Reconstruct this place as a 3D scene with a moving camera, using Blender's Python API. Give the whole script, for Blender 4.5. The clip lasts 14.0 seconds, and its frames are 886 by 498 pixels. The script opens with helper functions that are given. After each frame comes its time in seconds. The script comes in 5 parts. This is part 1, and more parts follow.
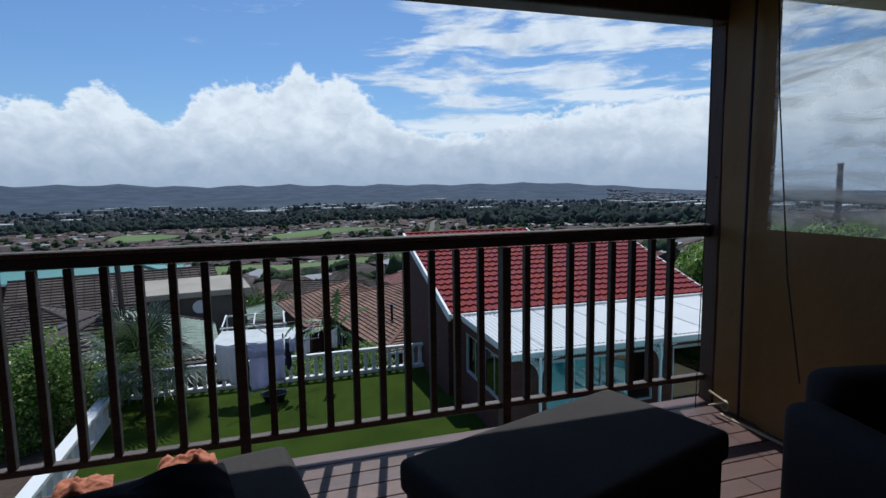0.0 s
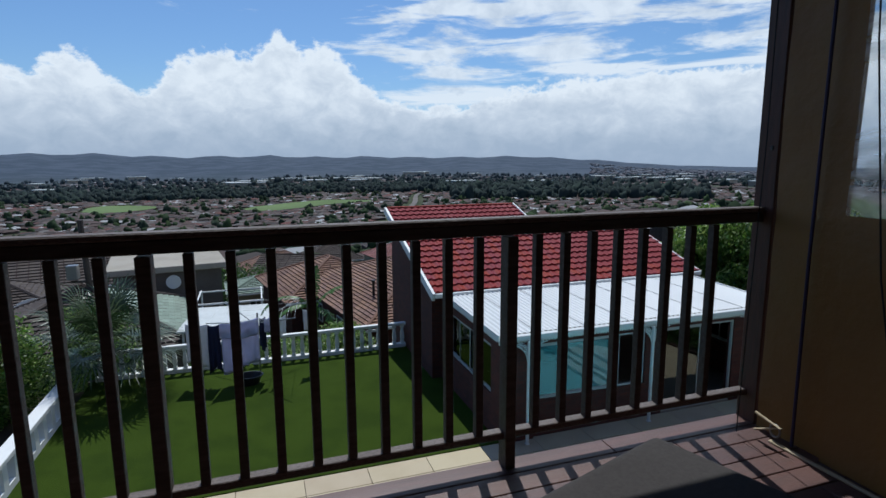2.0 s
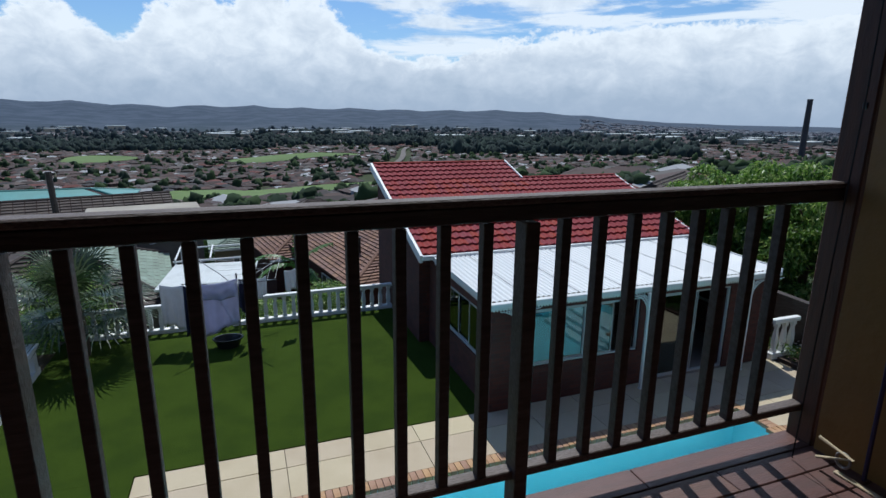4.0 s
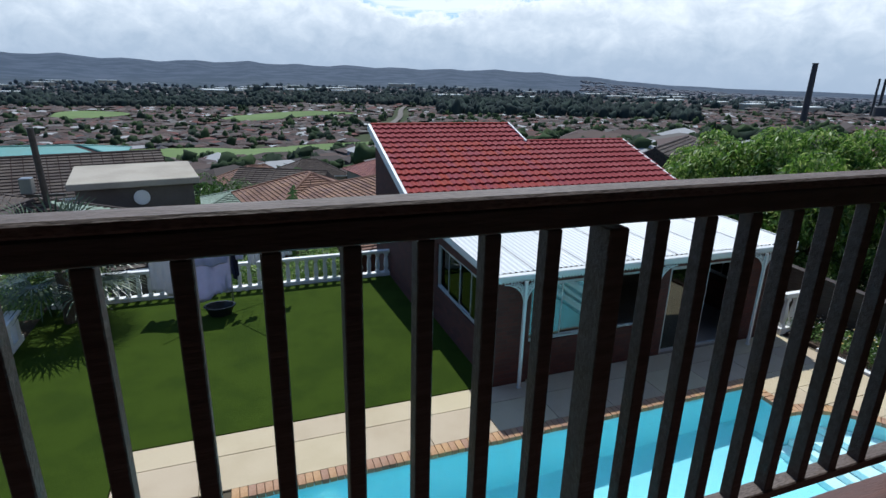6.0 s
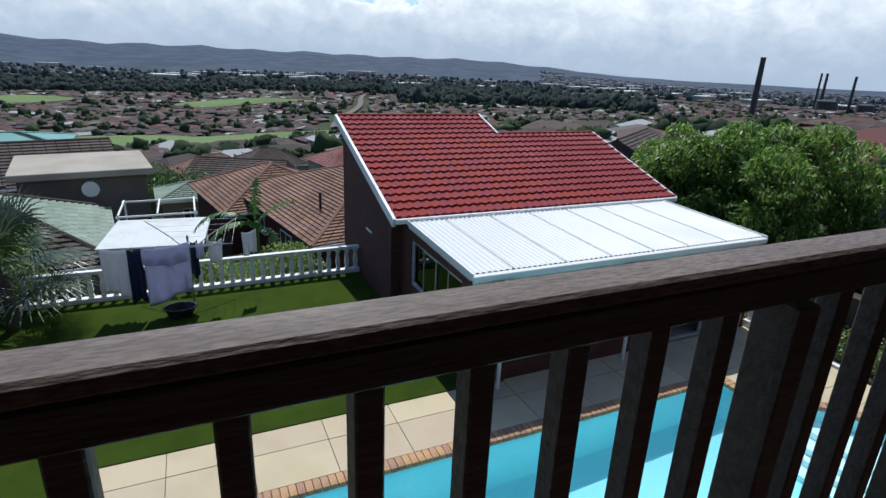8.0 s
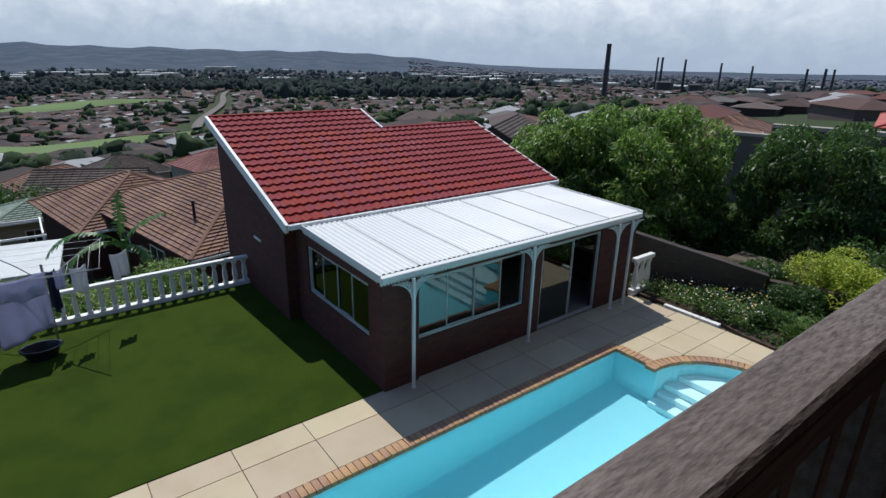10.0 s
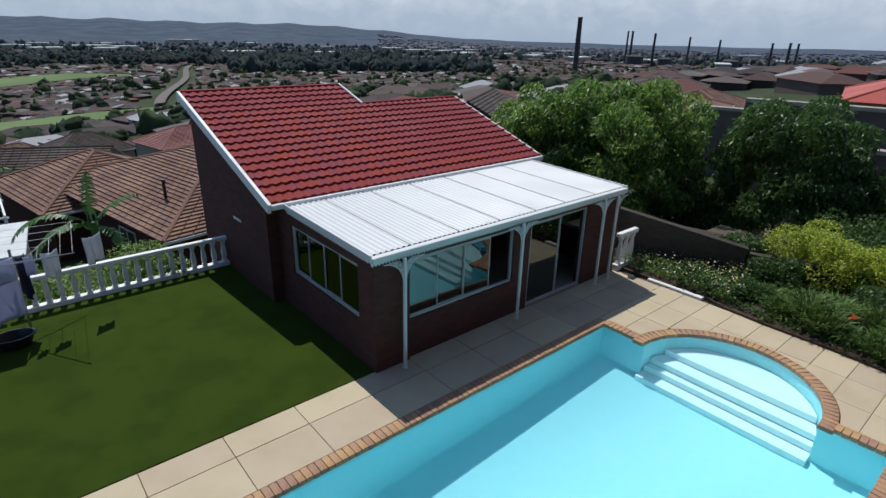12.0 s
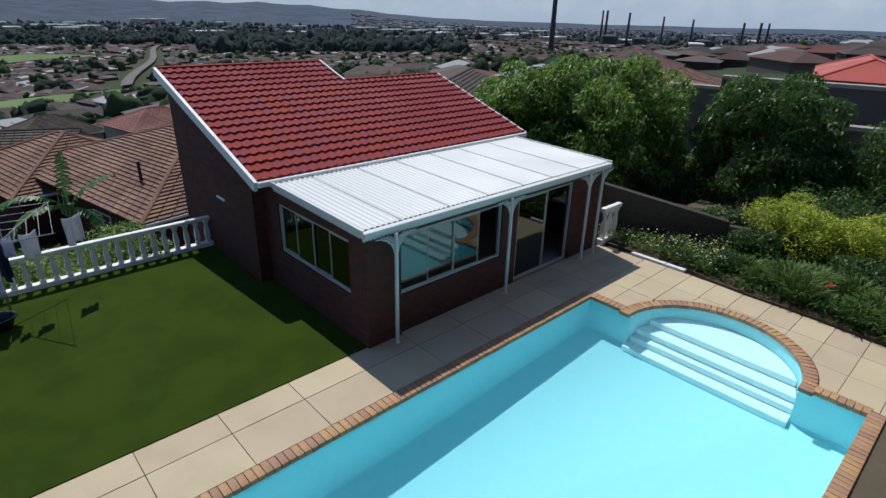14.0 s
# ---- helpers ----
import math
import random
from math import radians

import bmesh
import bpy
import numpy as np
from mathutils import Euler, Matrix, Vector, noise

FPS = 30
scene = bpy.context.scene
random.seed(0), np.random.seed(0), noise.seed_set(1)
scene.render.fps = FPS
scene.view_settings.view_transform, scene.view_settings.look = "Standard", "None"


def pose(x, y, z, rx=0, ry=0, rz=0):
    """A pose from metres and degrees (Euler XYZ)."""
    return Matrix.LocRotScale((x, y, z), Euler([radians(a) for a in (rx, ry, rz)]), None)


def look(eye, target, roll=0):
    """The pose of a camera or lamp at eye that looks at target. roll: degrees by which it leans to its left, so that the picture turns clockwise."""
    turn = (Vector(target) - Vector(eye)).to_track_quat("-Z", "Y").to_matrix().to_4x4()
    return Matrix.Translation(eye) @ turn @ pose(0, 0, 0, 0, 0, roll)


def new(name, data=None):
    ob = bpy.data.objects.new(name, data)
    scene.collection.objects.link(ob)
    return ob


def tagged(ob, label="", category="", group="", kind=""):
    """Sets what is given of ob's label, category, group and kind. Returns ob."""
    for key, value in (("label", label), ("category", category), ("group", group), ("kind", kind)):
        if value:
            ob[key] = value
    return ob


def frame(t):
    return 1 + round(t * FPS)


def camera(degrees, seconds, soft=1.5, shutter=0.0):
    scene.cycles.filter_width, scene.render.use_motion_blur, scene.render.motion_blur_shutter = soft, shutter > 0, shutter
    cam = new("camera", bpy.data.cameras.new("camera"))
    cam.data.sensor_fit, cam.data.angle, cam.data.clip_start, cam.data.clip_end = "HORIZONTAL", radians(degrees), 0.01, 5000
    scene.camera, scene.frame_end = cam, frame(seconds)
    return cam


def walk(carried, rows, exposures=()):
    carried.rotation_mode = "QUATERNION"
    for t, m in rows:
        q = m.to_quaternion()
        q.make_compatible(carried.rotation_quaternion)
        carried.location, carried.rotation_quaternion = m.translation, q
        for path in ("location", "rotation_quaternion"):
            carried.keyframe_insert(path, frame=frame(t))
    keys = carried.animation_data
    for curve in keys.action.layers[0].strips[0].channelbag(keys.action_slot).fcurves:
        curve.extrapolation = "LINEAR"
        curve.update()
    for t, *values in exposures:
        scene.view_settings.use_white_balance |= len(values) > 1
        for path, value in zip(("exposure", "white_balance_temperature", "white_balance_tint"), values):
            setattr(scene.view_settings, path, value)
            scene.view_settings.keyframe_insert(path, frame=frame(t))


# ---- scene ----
cam = camera(78.1, 14.0)
PATH = [
    (0, (-5.014, -10.554, 5.916), (-4.43, -8.654, 5.695), -0.9),
    (0.5, (-4.974, -10.367, 5.91), (-4.367, -8.476, 5.671), -0.8),
    (1, (-4.935, -10.179, 5.904), (-4.324, -8.291, 5.653), -0.6),
    (1.5, (-4.888, -9.994, 5.9), (-4.263, -8.115, 5.616), -0.4),
    (2, (-4.806, -9.808, 5.903), (-4.168, -7.941, 5.585), -0.3),
    (2.5, (-4.722, -9.625, 5.909), (-4.075, -7.766, 5.563), -0.1),
    (3, (-4.696, -9.455, 5.912), (-4.032, -7.608, 5.526), 0.1),
    (5.5, (-4.485, -8.708, 5.891), (-3.816, -6.92, 5.297), 1.3),
    (6, (-4.496, -8.539, 5.883), (-3.823, -6.758, 5.271), 1.5),
    (6.5, (-4.53, -8.378, 5.876), (-3.822, -6.612, 5.259), 1.5),
    (7, (-4.55, -8.303, 5.879), (-3.81, -6.554, 5.251), 1.8),
    (9.3, (-4.719, -7.757, 5.965), (-3.707, -6.162, 5.308), 1.6),
    (9.5, (-4.73, -7.741, 5.949), (-3.663, -6.181, 5.294), 1.2),
    (10, (-4.776, -7.681, 5.956), (-3.623, -6.185, 5.297), 1.1),
    (10.5, (-4.827, -7.616, 5.956), (-3.642, -6.153, 5.283), 1.1),
    (11, (-4.84, -7.539, 5.934), (-3.638, -6.101, 5.235), 1.1),
    (11.5, (-4.853, -7.445, 5.922), (-3.648, -6.023, 5.199), 1.2),
    (12, (-4.921, -7.355, 5.935), (-3.71, -5.945, 5.197), 1.3),
    (12.5, (-4.993, -7.3, 5.89), (-3.761, -5.91, 5.147), 1.3),
    (13, (-5.043, -7.274, 5.851), (-3.793, -5.906, 5.099), 1.4),
    (13.5, (-5.1, -7.277, 5.826), (-3.845, -5.925, 5.054), 1.4),
    (14, (-5.14, -7.254, 5.806), (-3.884, -5.916, 5.01), 1.4),
]
walk(cam, [(t, look(eye, target, roll)) for t, eye, target, roll in PATH], [(0, -0.1, 5850, 6), (3, -0.05, 5900, 6), (5.5, 0.2, 5950, 6), (7, 0.3, 6050, 6), (9.5, 0.15, 6200, 8), (14, 0.03, 6300, 8)])

# ---- light ----
SUN = Vector((0.13, 0.58, 1.0)).normalized()
SUN_EL, SUN_AZ = math.asin(SUN.z), math.atan2(SUN.x, SUN.y)
sun = new("sun", bpy.data.lights.new("sun", "SUN"))
sun.data.energy, sun.data.angle, sun.data.color = 3.6, radians(0.53), (1.0, 0.96, 0.9)
sun.matrix_world = look(SUN * 50, (0, 0, 0))

scene.world = bpy.data.worlds.new("world")
scene.world.use_nodes = True


class Net:
    """A short way to write node trees."""

    def __init__(self, tree):
        self.tree = tree
        tree.nodes.clear()

    def node(self, kind, inputs=(), out=0, **settings):
        n = self.tree.nodes.new(kind)
        for key, value in settings.items():
            setattr(n, key, value)
        for key, value in dict(inputs).items():
            if isinstance(value, bpy.types.NodeSocket):
                self.tree.links.new(value, n.inputs[key])
            else:
                n.inputs[key].default_value = value
        return n.outputs[out] if len(n.outputs) else n

    def math(self, op, a, b=0.0, c=0.0):
        return self.node("ShaderNodeMath", {0: a, 1: b, 2: c}, operation=op)

    def range(self, v, a, b, c=0.0, d=1.0):
        return self.node("ShaderNodeMapRange", {0: v, 1: a, 2: b, 3: c, 4: d}, interpolation_type="SMOOTHSTEP")

    def mix(self, f, a, b, blend="MIX"):
        return self.node("ShaderNodeMix", {0: f, 6: a, 7: b}, out=2, data_type="RGBA", blend_type=blend)

    def ramp(self, f, stops, interp="LINEAR"):
        n = self.tree.nodes.new("ShaderNodeValToRGB")
        n.color_ramp.interpolation = interp
        while len(n.color_ramp.elements) < len(stops):
            n.color_ramp.elements.new(0.5)
        for e, (p, c) in zip(n.color_ramp.elements, stops):
            e.position, e.color = p, c if isinstance(c, tuple) else (c, c, c, 1)
        self.tree.links.new(f, n.inputs[0])
        return n.outputs[0]

    def noise(self, vec, scale, detail=4.0, rough=0.55, out=0, distort=0.0):
        return self.node("ShaderNodeTexNoise", {"Vector": vec, "Scale": scale, "Detail": detail, "Roughness": rough, "Distortion": distort}, out=out)


def build_world():
    n = Net(scene.world.node_tree)
    sky = n.node("ShaderNodeTexSky", sky_type="NISHITA", sun_disc=False, sun_elevation=SUN_EL, sun_rotation=SUN_AZ, air_density=1.0, dust_density=0.6, ozone_density=1.5)
    way = n.node("ShaderNodeTexCoord", out=0)
    s = n.tree.nodes.new("ShaderNodeSeparateXYZ")
    n.tree.links.new(way, s.inputs[0])
    az = n.math("MULTIPLY", n.math("ARCTAN2", s.outputs[0], s.outputs[1]), 57.3)
    el = n.math("MULTIPLY", n.math("ARCSINE", s.outputs[2]), 57.3)
    flat = n.node("ShaderNodeCombineXYZ", {0: az, 1: n.math("MULTIPLY", el, 1.35), 2: 0.0})
    # the tops of the heaped clouds, by bearing
    tops = [(-40, 8), (-20, 8.2), (-17.4, 7.8), (-15.7, 9.3), (-14.2, 10.1), (-12.8, 9.0), (-11.1, 7.4), (-9.4, 6.0), (-6.6, 9.2), (-4.8, 10.1), (-2.2, 10.9), (0.3, 10.2), (3.1, 12.8), (5.2, 10.7), (7.5, 11.5), (9.7, 9.6), (12, 7.4), (15.5, 6.2), (20, 6.0), (27, 7.5), (37, 8.8), (48, 9), (90, 9)]
    f = n.math("DIVIDE", n.math("ADD", az, 40.0), 130.0)
    top = n.math("MULTIPLY", n.ramp(f, [((a + 40) / 130, e / 20) for a, e in tops]), 20.0)
    lump = n.noise(flat, 0.22, 6.0, 0.6)
    fine = n.noise(flat, 0.9, 6.0, 0.6)
    edge = n.math("ADD", n.math("MULTIPLY", n.math("SUBTRACT", lump, 0.5), 3.2), n.math("MULTIPLY", n.math("SUBTRACT", fine, 0.5), 3.4))
    heap = n.range(n.math("SUBTRACT", n.math("ADD", top, edge), el), 0.0, 1.0)
    # wisps above, drawn out along a slant
    rot = n.node("ShaderNodeMapping", {"Vector": flat, "Rotation": (0, 0, radians(-24)), "Scale": (0.05, 0.21, 1.0), "Location": (0.35, 0.2, 0)})
    wisp = n.noise(rot, 1.6, 7.0, 0.62, distort=0.4)
    side = n.range(az, 4.0, 20.0, -0.1, 0.1)
    wisps = n.range(n.math("ADD", wisp, side), 0.5, 0.66)
    clear = n.range(el, 24.0, 42.0, 1.0, 0.12)
    cover = n.math("MAXIMUM", heap, n.math("MULTIPLY", n.math("MULTIPLY", wisps, 0.92), clear))
    shade = n.noise(flat, 0.35, 7.0, 0.6, distort=0.3)
    low = n.range(el, 0.5, 8.0)
    bright = n.math("ADD", n.math("MULTIPLY", shade, 0.9), n.math("MULTIPLY", low, 0.45))
    bright = n.math("ADD", bright, n.math("MULTIPLY", n.range(n.math("ABSOLUTE", n.math("SUBTRACT", n.math("ADD", top, edge), el)), 0.0, 1.8, 1.0, 0.0), 0.3))
    cloud = n.ramp(bright, [(0.4, (5.0, 5.8, 6.9, 1)), (0.68, (6.8, 7.4, 8.3, 1)), (0.98, (9.6, 9.9, 10.3, 1))])
    col = n.mix(cover, n.mix(1.0, sky, (0.72, 0.9, 1.12, 1), "MULTIPLY"), cloud)
    haze = n.range(el, -2.0, 5.0, 1.0, 0.0)
    col = n.mix(n.math("MULTIPLY", haze, 0.9), col, (4.0, 4.8, 6.1, 1))
    bg = n.node("ShaderNodeBackground", {"Color": col, "Strength": 0.088})
    n.node("ShaderNodeOutputWorld", {"Surface": bg})


build_world()

# ---- materials ----


def material(name, color, rough=0.6, metal=0.0, vary=0.0, grain=(8.0, 0.15), stain=(0.7, 0.2), bump=(60.0, 0.004), coord="Object", stretch=(1, 1, 1), spec=0.5, color2=None, trans=0.0, island=False):
    """Base colour with fine grain, broad stains, a random shift a piece, and fine relief."""
    m = bpy.data.materials.new(name)
    m.use_nodes = True
    n = Net(m.node_tree)
    pos = n.node("ShaderNodeTexCoord", out=3) if coord == "Object" else n.node("ShaderNodeNewGeometry", out=0)
    pos = n.node("ShaderNodeMapping", {"Vector": pos, "Scale": stretch})
    c = (*color, 1)
    c2 = (*(color2 or [v * 0.6 for v in color]), 1)
    a = n.noise(pos, grain[0], 5.0)
    b = n.noise(pos, stain[0], 4.0)
    col = n.mix(n.math("MULTIPLY", n.range(a, 0.35, 0.7), grain[1]), c, c2)
    col = n.mix(n.math("MULTIPLY", n.range(b, 0.4, 0.65), stain[1]), col, c2)
    if vary:
        r = n.node("ShaderNodeNewGeometry", out=8) if island else n.node("ShaderNodeObjectInfo", out=5)
        hsv = n.node("ShaderNodeHueSaturation", {"Hue": n.math("MULTIPLY_ADD", r, 0.02, 0.49), "Saturation": n.math("MULTIPLY_ADD", r, vary * 0.4, 1 - vary * 0.2), "Value": n.math("MULTIPLY_ADD", r, vary, 1 - vary / 2), "Color": col})
        col = hsv
    height = n.noise(pos, bump[0], 4.0)
    nor = n.node("ShaderNodeBump", {"Height": height, "Strength": 0.6, "Distance": bump[1]})
    ro = n.range(b, 0.3, 0.7, max(rough - 0.08, 0.02), min(rough + 0.08, 1))
    sh = n.node("ShaderNodeBsdfPrincipled", {"Base Color": col, "Roughness": ro, "Metallic": metal, "Normal": nor, "Specular IOR Level": spec})
    if trans:
        tr = n.node("ShaderNodeBsdfTranslucent", {"Color": col})
        sh = n.node("ShaderNodeMixShader", {0: trans, 1: sh, 2: tr})
    n.node("ShaderNodeOutputMaterial", {"Surface": sh})
    return m


def islands(name, stops, rough=0.8, bump=(3.0, 0.02), trans=0.0, spec=0.3):
    """A colour for each joined piece, taken from a list, with haze mixed in by distance."""
    m = bpy.data.materials.new(name)
    m.use_nodes = True
    n = Net(m.node_tree)
    r = n.node("ShaderNodeNewGeometry", out=8)
    pos = n.node("ShaderNodeNewGeometry", out=0)
    k = len(stops)
    col = n.ramp(r, [(i / k, (*c, 1)) for i, c in enumerate(stops)], "CONSTANT")
    col = n.mix(n.math("MULTIPLY", n.noise(pos, bump[0], 4.0), 0.5), col, n.mix(1.0, col, (0.55, 0.55, 0.55, 1), "MULTIPLY"))
    # Aerial haze painted into the base colour: blue-grey grows with distance.
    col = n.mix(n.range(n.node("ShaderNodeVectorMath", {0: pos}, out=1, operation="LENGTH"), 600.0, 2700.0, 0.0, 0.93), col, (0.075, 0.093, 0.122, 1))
    sh = n.node("ShaderNodeBsdfPrincipled", {"Base Color": col, "Roughness": rough, "Specular IOR Level": spec})
    if trans:
        sh = n.node("ShaderNodeMixShader", {0: trans, 1: sh, 2: n.node("ShaderNodeBsdfTranslucent", {"Color": col})})
    n.node("ShaderNodeOutputMaterial", {"Surface": sh})
    return m


def brick_material(name, c1, c2, mortar):
    m = bpy.data.materials.new(name)
    m.use_nodes = True
    n = Net(m.node_tree)
    s = n.tree.nodes.new("ShaderNodeSeparateXYZ")
    n.tree.links.new(n.node("ShaderNodeNewGeometry", out=0), s.inputs[0])
    v = n.node("ShaderNodeCombineXYZ", {0: n.math("ADD", s.outputs[0], s.outputs[1]), 1: s.outputs[2], 2: 0.0})
    t = n.tree.nodes.new("ShaderNodeTexBrick")
    n.tree.links.new(v, t.inputs["Vector"])
    for key, value in {"Color1": (*c1, 1), "Color2": (*c2, 1), "Mortar": (*mortar, 1), "Scale": 1.0, "Mortar Size": 0.005, "Brick Width": 0.23, "Row Height": 0.085, "Bias": 0.1}.items():
        t.inputs[key].default_value = value
    pos = n.node("ShaderNodeNewGeometry", out=0)
    col = n.mix(n.math("MULTIPLY", n.range(n.noise(pos, 1.3), 0.4, 0.7), 0.35), t.outputs[0], (*[v * 0.5 for v in c1], 1))
    h = n.math("SUBTRACT", n.math("MULTIPLY", n.noise(pos, 45.0), 0.3), t.outputs[1])
    nor = n.node("ShaderNodeBump", {"Height": h, "Strength": 0.7, "Distance": 0.006})
    n.node("ShaderNodeOutputMaterial", {"Surface": n.node("ShaderNodeBsdfPrincipled", {"Base Color": col, "Roughness": 0.85, "Normal": nor})})
    return m


def glass_material(name, tint, mirror, rough=0.02):
    m = bpy.data.materials.new(name)
    m.use_nodes = True
    n = Net(m.node_tree)
    fres = n.node("ShaderNodeFresnel", {"IOR": 1.5})
    f = n.math("MAXIMUM", fres, mirror)
    sh = n.node("ShaderNodeMixShader", {0: f, 1: n.node("ShaderNodeBsdfTransparent", {"Color": (*tint, 1)}), 2: n.node("ShaderNodeBsdfGlossy", {"Color": (0.9, 0.95, 0.95, 1), "Roughness": rough})})
    n.node("ShaderNodeOutputMaterial", {"Surface": sh})
    return m


def water_material():
    m = bpy.data.materials.new("pool_water")
    m.use_nodes = True
    n = Net(m.node_tree)
    pos = n.node("ShaderNodeNewGeometry", out=0)
    h = n.math("ADD", n.noise(pos, 3.0, 3.0, 0.5, distort=0.6), n.math("MULTIPLY", n.noise(pos, 11.0, 3.0), 0.35))
    nor = n.node("ShaderNodeBump", {"Height": h, "Strength": 0.9, "Distance": 0.035})
    fres = n.node("ShaderNodeFresnel", {"IOR": 1.33, "Normal": nor})
    sh = n.node("ShaderNodeMixShader", {0: fres, 1: n.node("ShaderNodeBsdfTransparent", {"Color": (0.80, 0.95, 0.97, 1)}), 2: n.node("ShaderNodeBsdfGlossy", {"Roughness": 0.04, "Normal": nor})})
    n.node("ShaderNodeOutputMaterial", {"Surface": sh})
    return m


def shell_material():
    m = bpy.data.materials.new("pool_plaster")
    m.use_nodes = True
    n = Net(m.node_tree)
    pos = n.node("ShaderNodeNewGeometry", out=0)
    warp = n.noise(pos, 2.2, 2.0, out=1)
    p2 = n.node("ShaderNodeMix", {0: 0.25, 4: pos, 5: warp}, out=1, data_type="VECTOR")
    # Net of caustic light from the ripples, painted paler into the plaster colour.
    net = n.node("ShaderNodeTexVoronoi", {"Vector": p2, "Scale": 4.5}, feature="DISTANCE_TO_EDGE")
    painted_caustic = n.range(net, 0.0, 0.16, 1.0, 0.0)
    col = n.mix(n.math("MULTIPLY", painted_caustic, 0.15), (0.42, 0.78, 0.84, 1), (0.64, 0.88, 0.91, 1))
    col = n.mix(n.math("MULTIPLY", n.noise(pos, 0.8), 0.25), col, (0.37, 0.75, 0.81, 1))
    n.node("ShaderNodeOutputMaterial", {"Surface": n.node("ShaderNodeBsdfPrincipled", {"Base Color": col, "Roughness": 0.7})})
    return m


def terrain_material():
    m = bpy.data.materials.new("valley_ground")
    m.use_nodes = True
    n = Net(m.node_tree)
    pos = n.node("ShaderNodeNewGeometry", out=0)
    big = n.noise(pos, 0.006, 6.0, 0.6)
    mid = n.noise(pos, 0.03, 5.0, 0.6)
    small = n.noise(pos, 0.4, 4.0)
    col = n.ramp(big, [(0.35, (0.035, 0.06, 0.018, 1)), (0.48, (0.06, 0.07, 0.035, 1)), (0.56, (0.085, 0.075, 0.055, 1)), (0.68, (0.04, 0.055, 0.025, 1))])
    col = n.mix(n.range(mid, 0.45, 0.65), col, (0.045, 0.06, 0.03, 1))
    col = n.mix(n.math("MULTIPLY", small, 0.4), col, (0.03, 0.04, 0.02, 1))
    # Far land takes a mottled blue tint: distance haze put into its colour.
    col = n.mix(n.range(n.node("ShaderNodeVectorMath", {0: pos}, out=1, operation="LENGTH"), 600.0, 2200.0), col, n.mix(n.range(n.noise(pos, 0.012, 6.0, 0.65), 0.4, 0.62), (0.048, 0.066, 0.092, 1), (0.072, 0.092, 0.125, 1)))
    n.node("ShaderNodeOutputMaterial", {"Surface": n.node("ShaderNodeBsdfPrincipled", {"Base Color": col, "Roughness": 0.95, "Specular IOR Level": 0.1})})
    return m


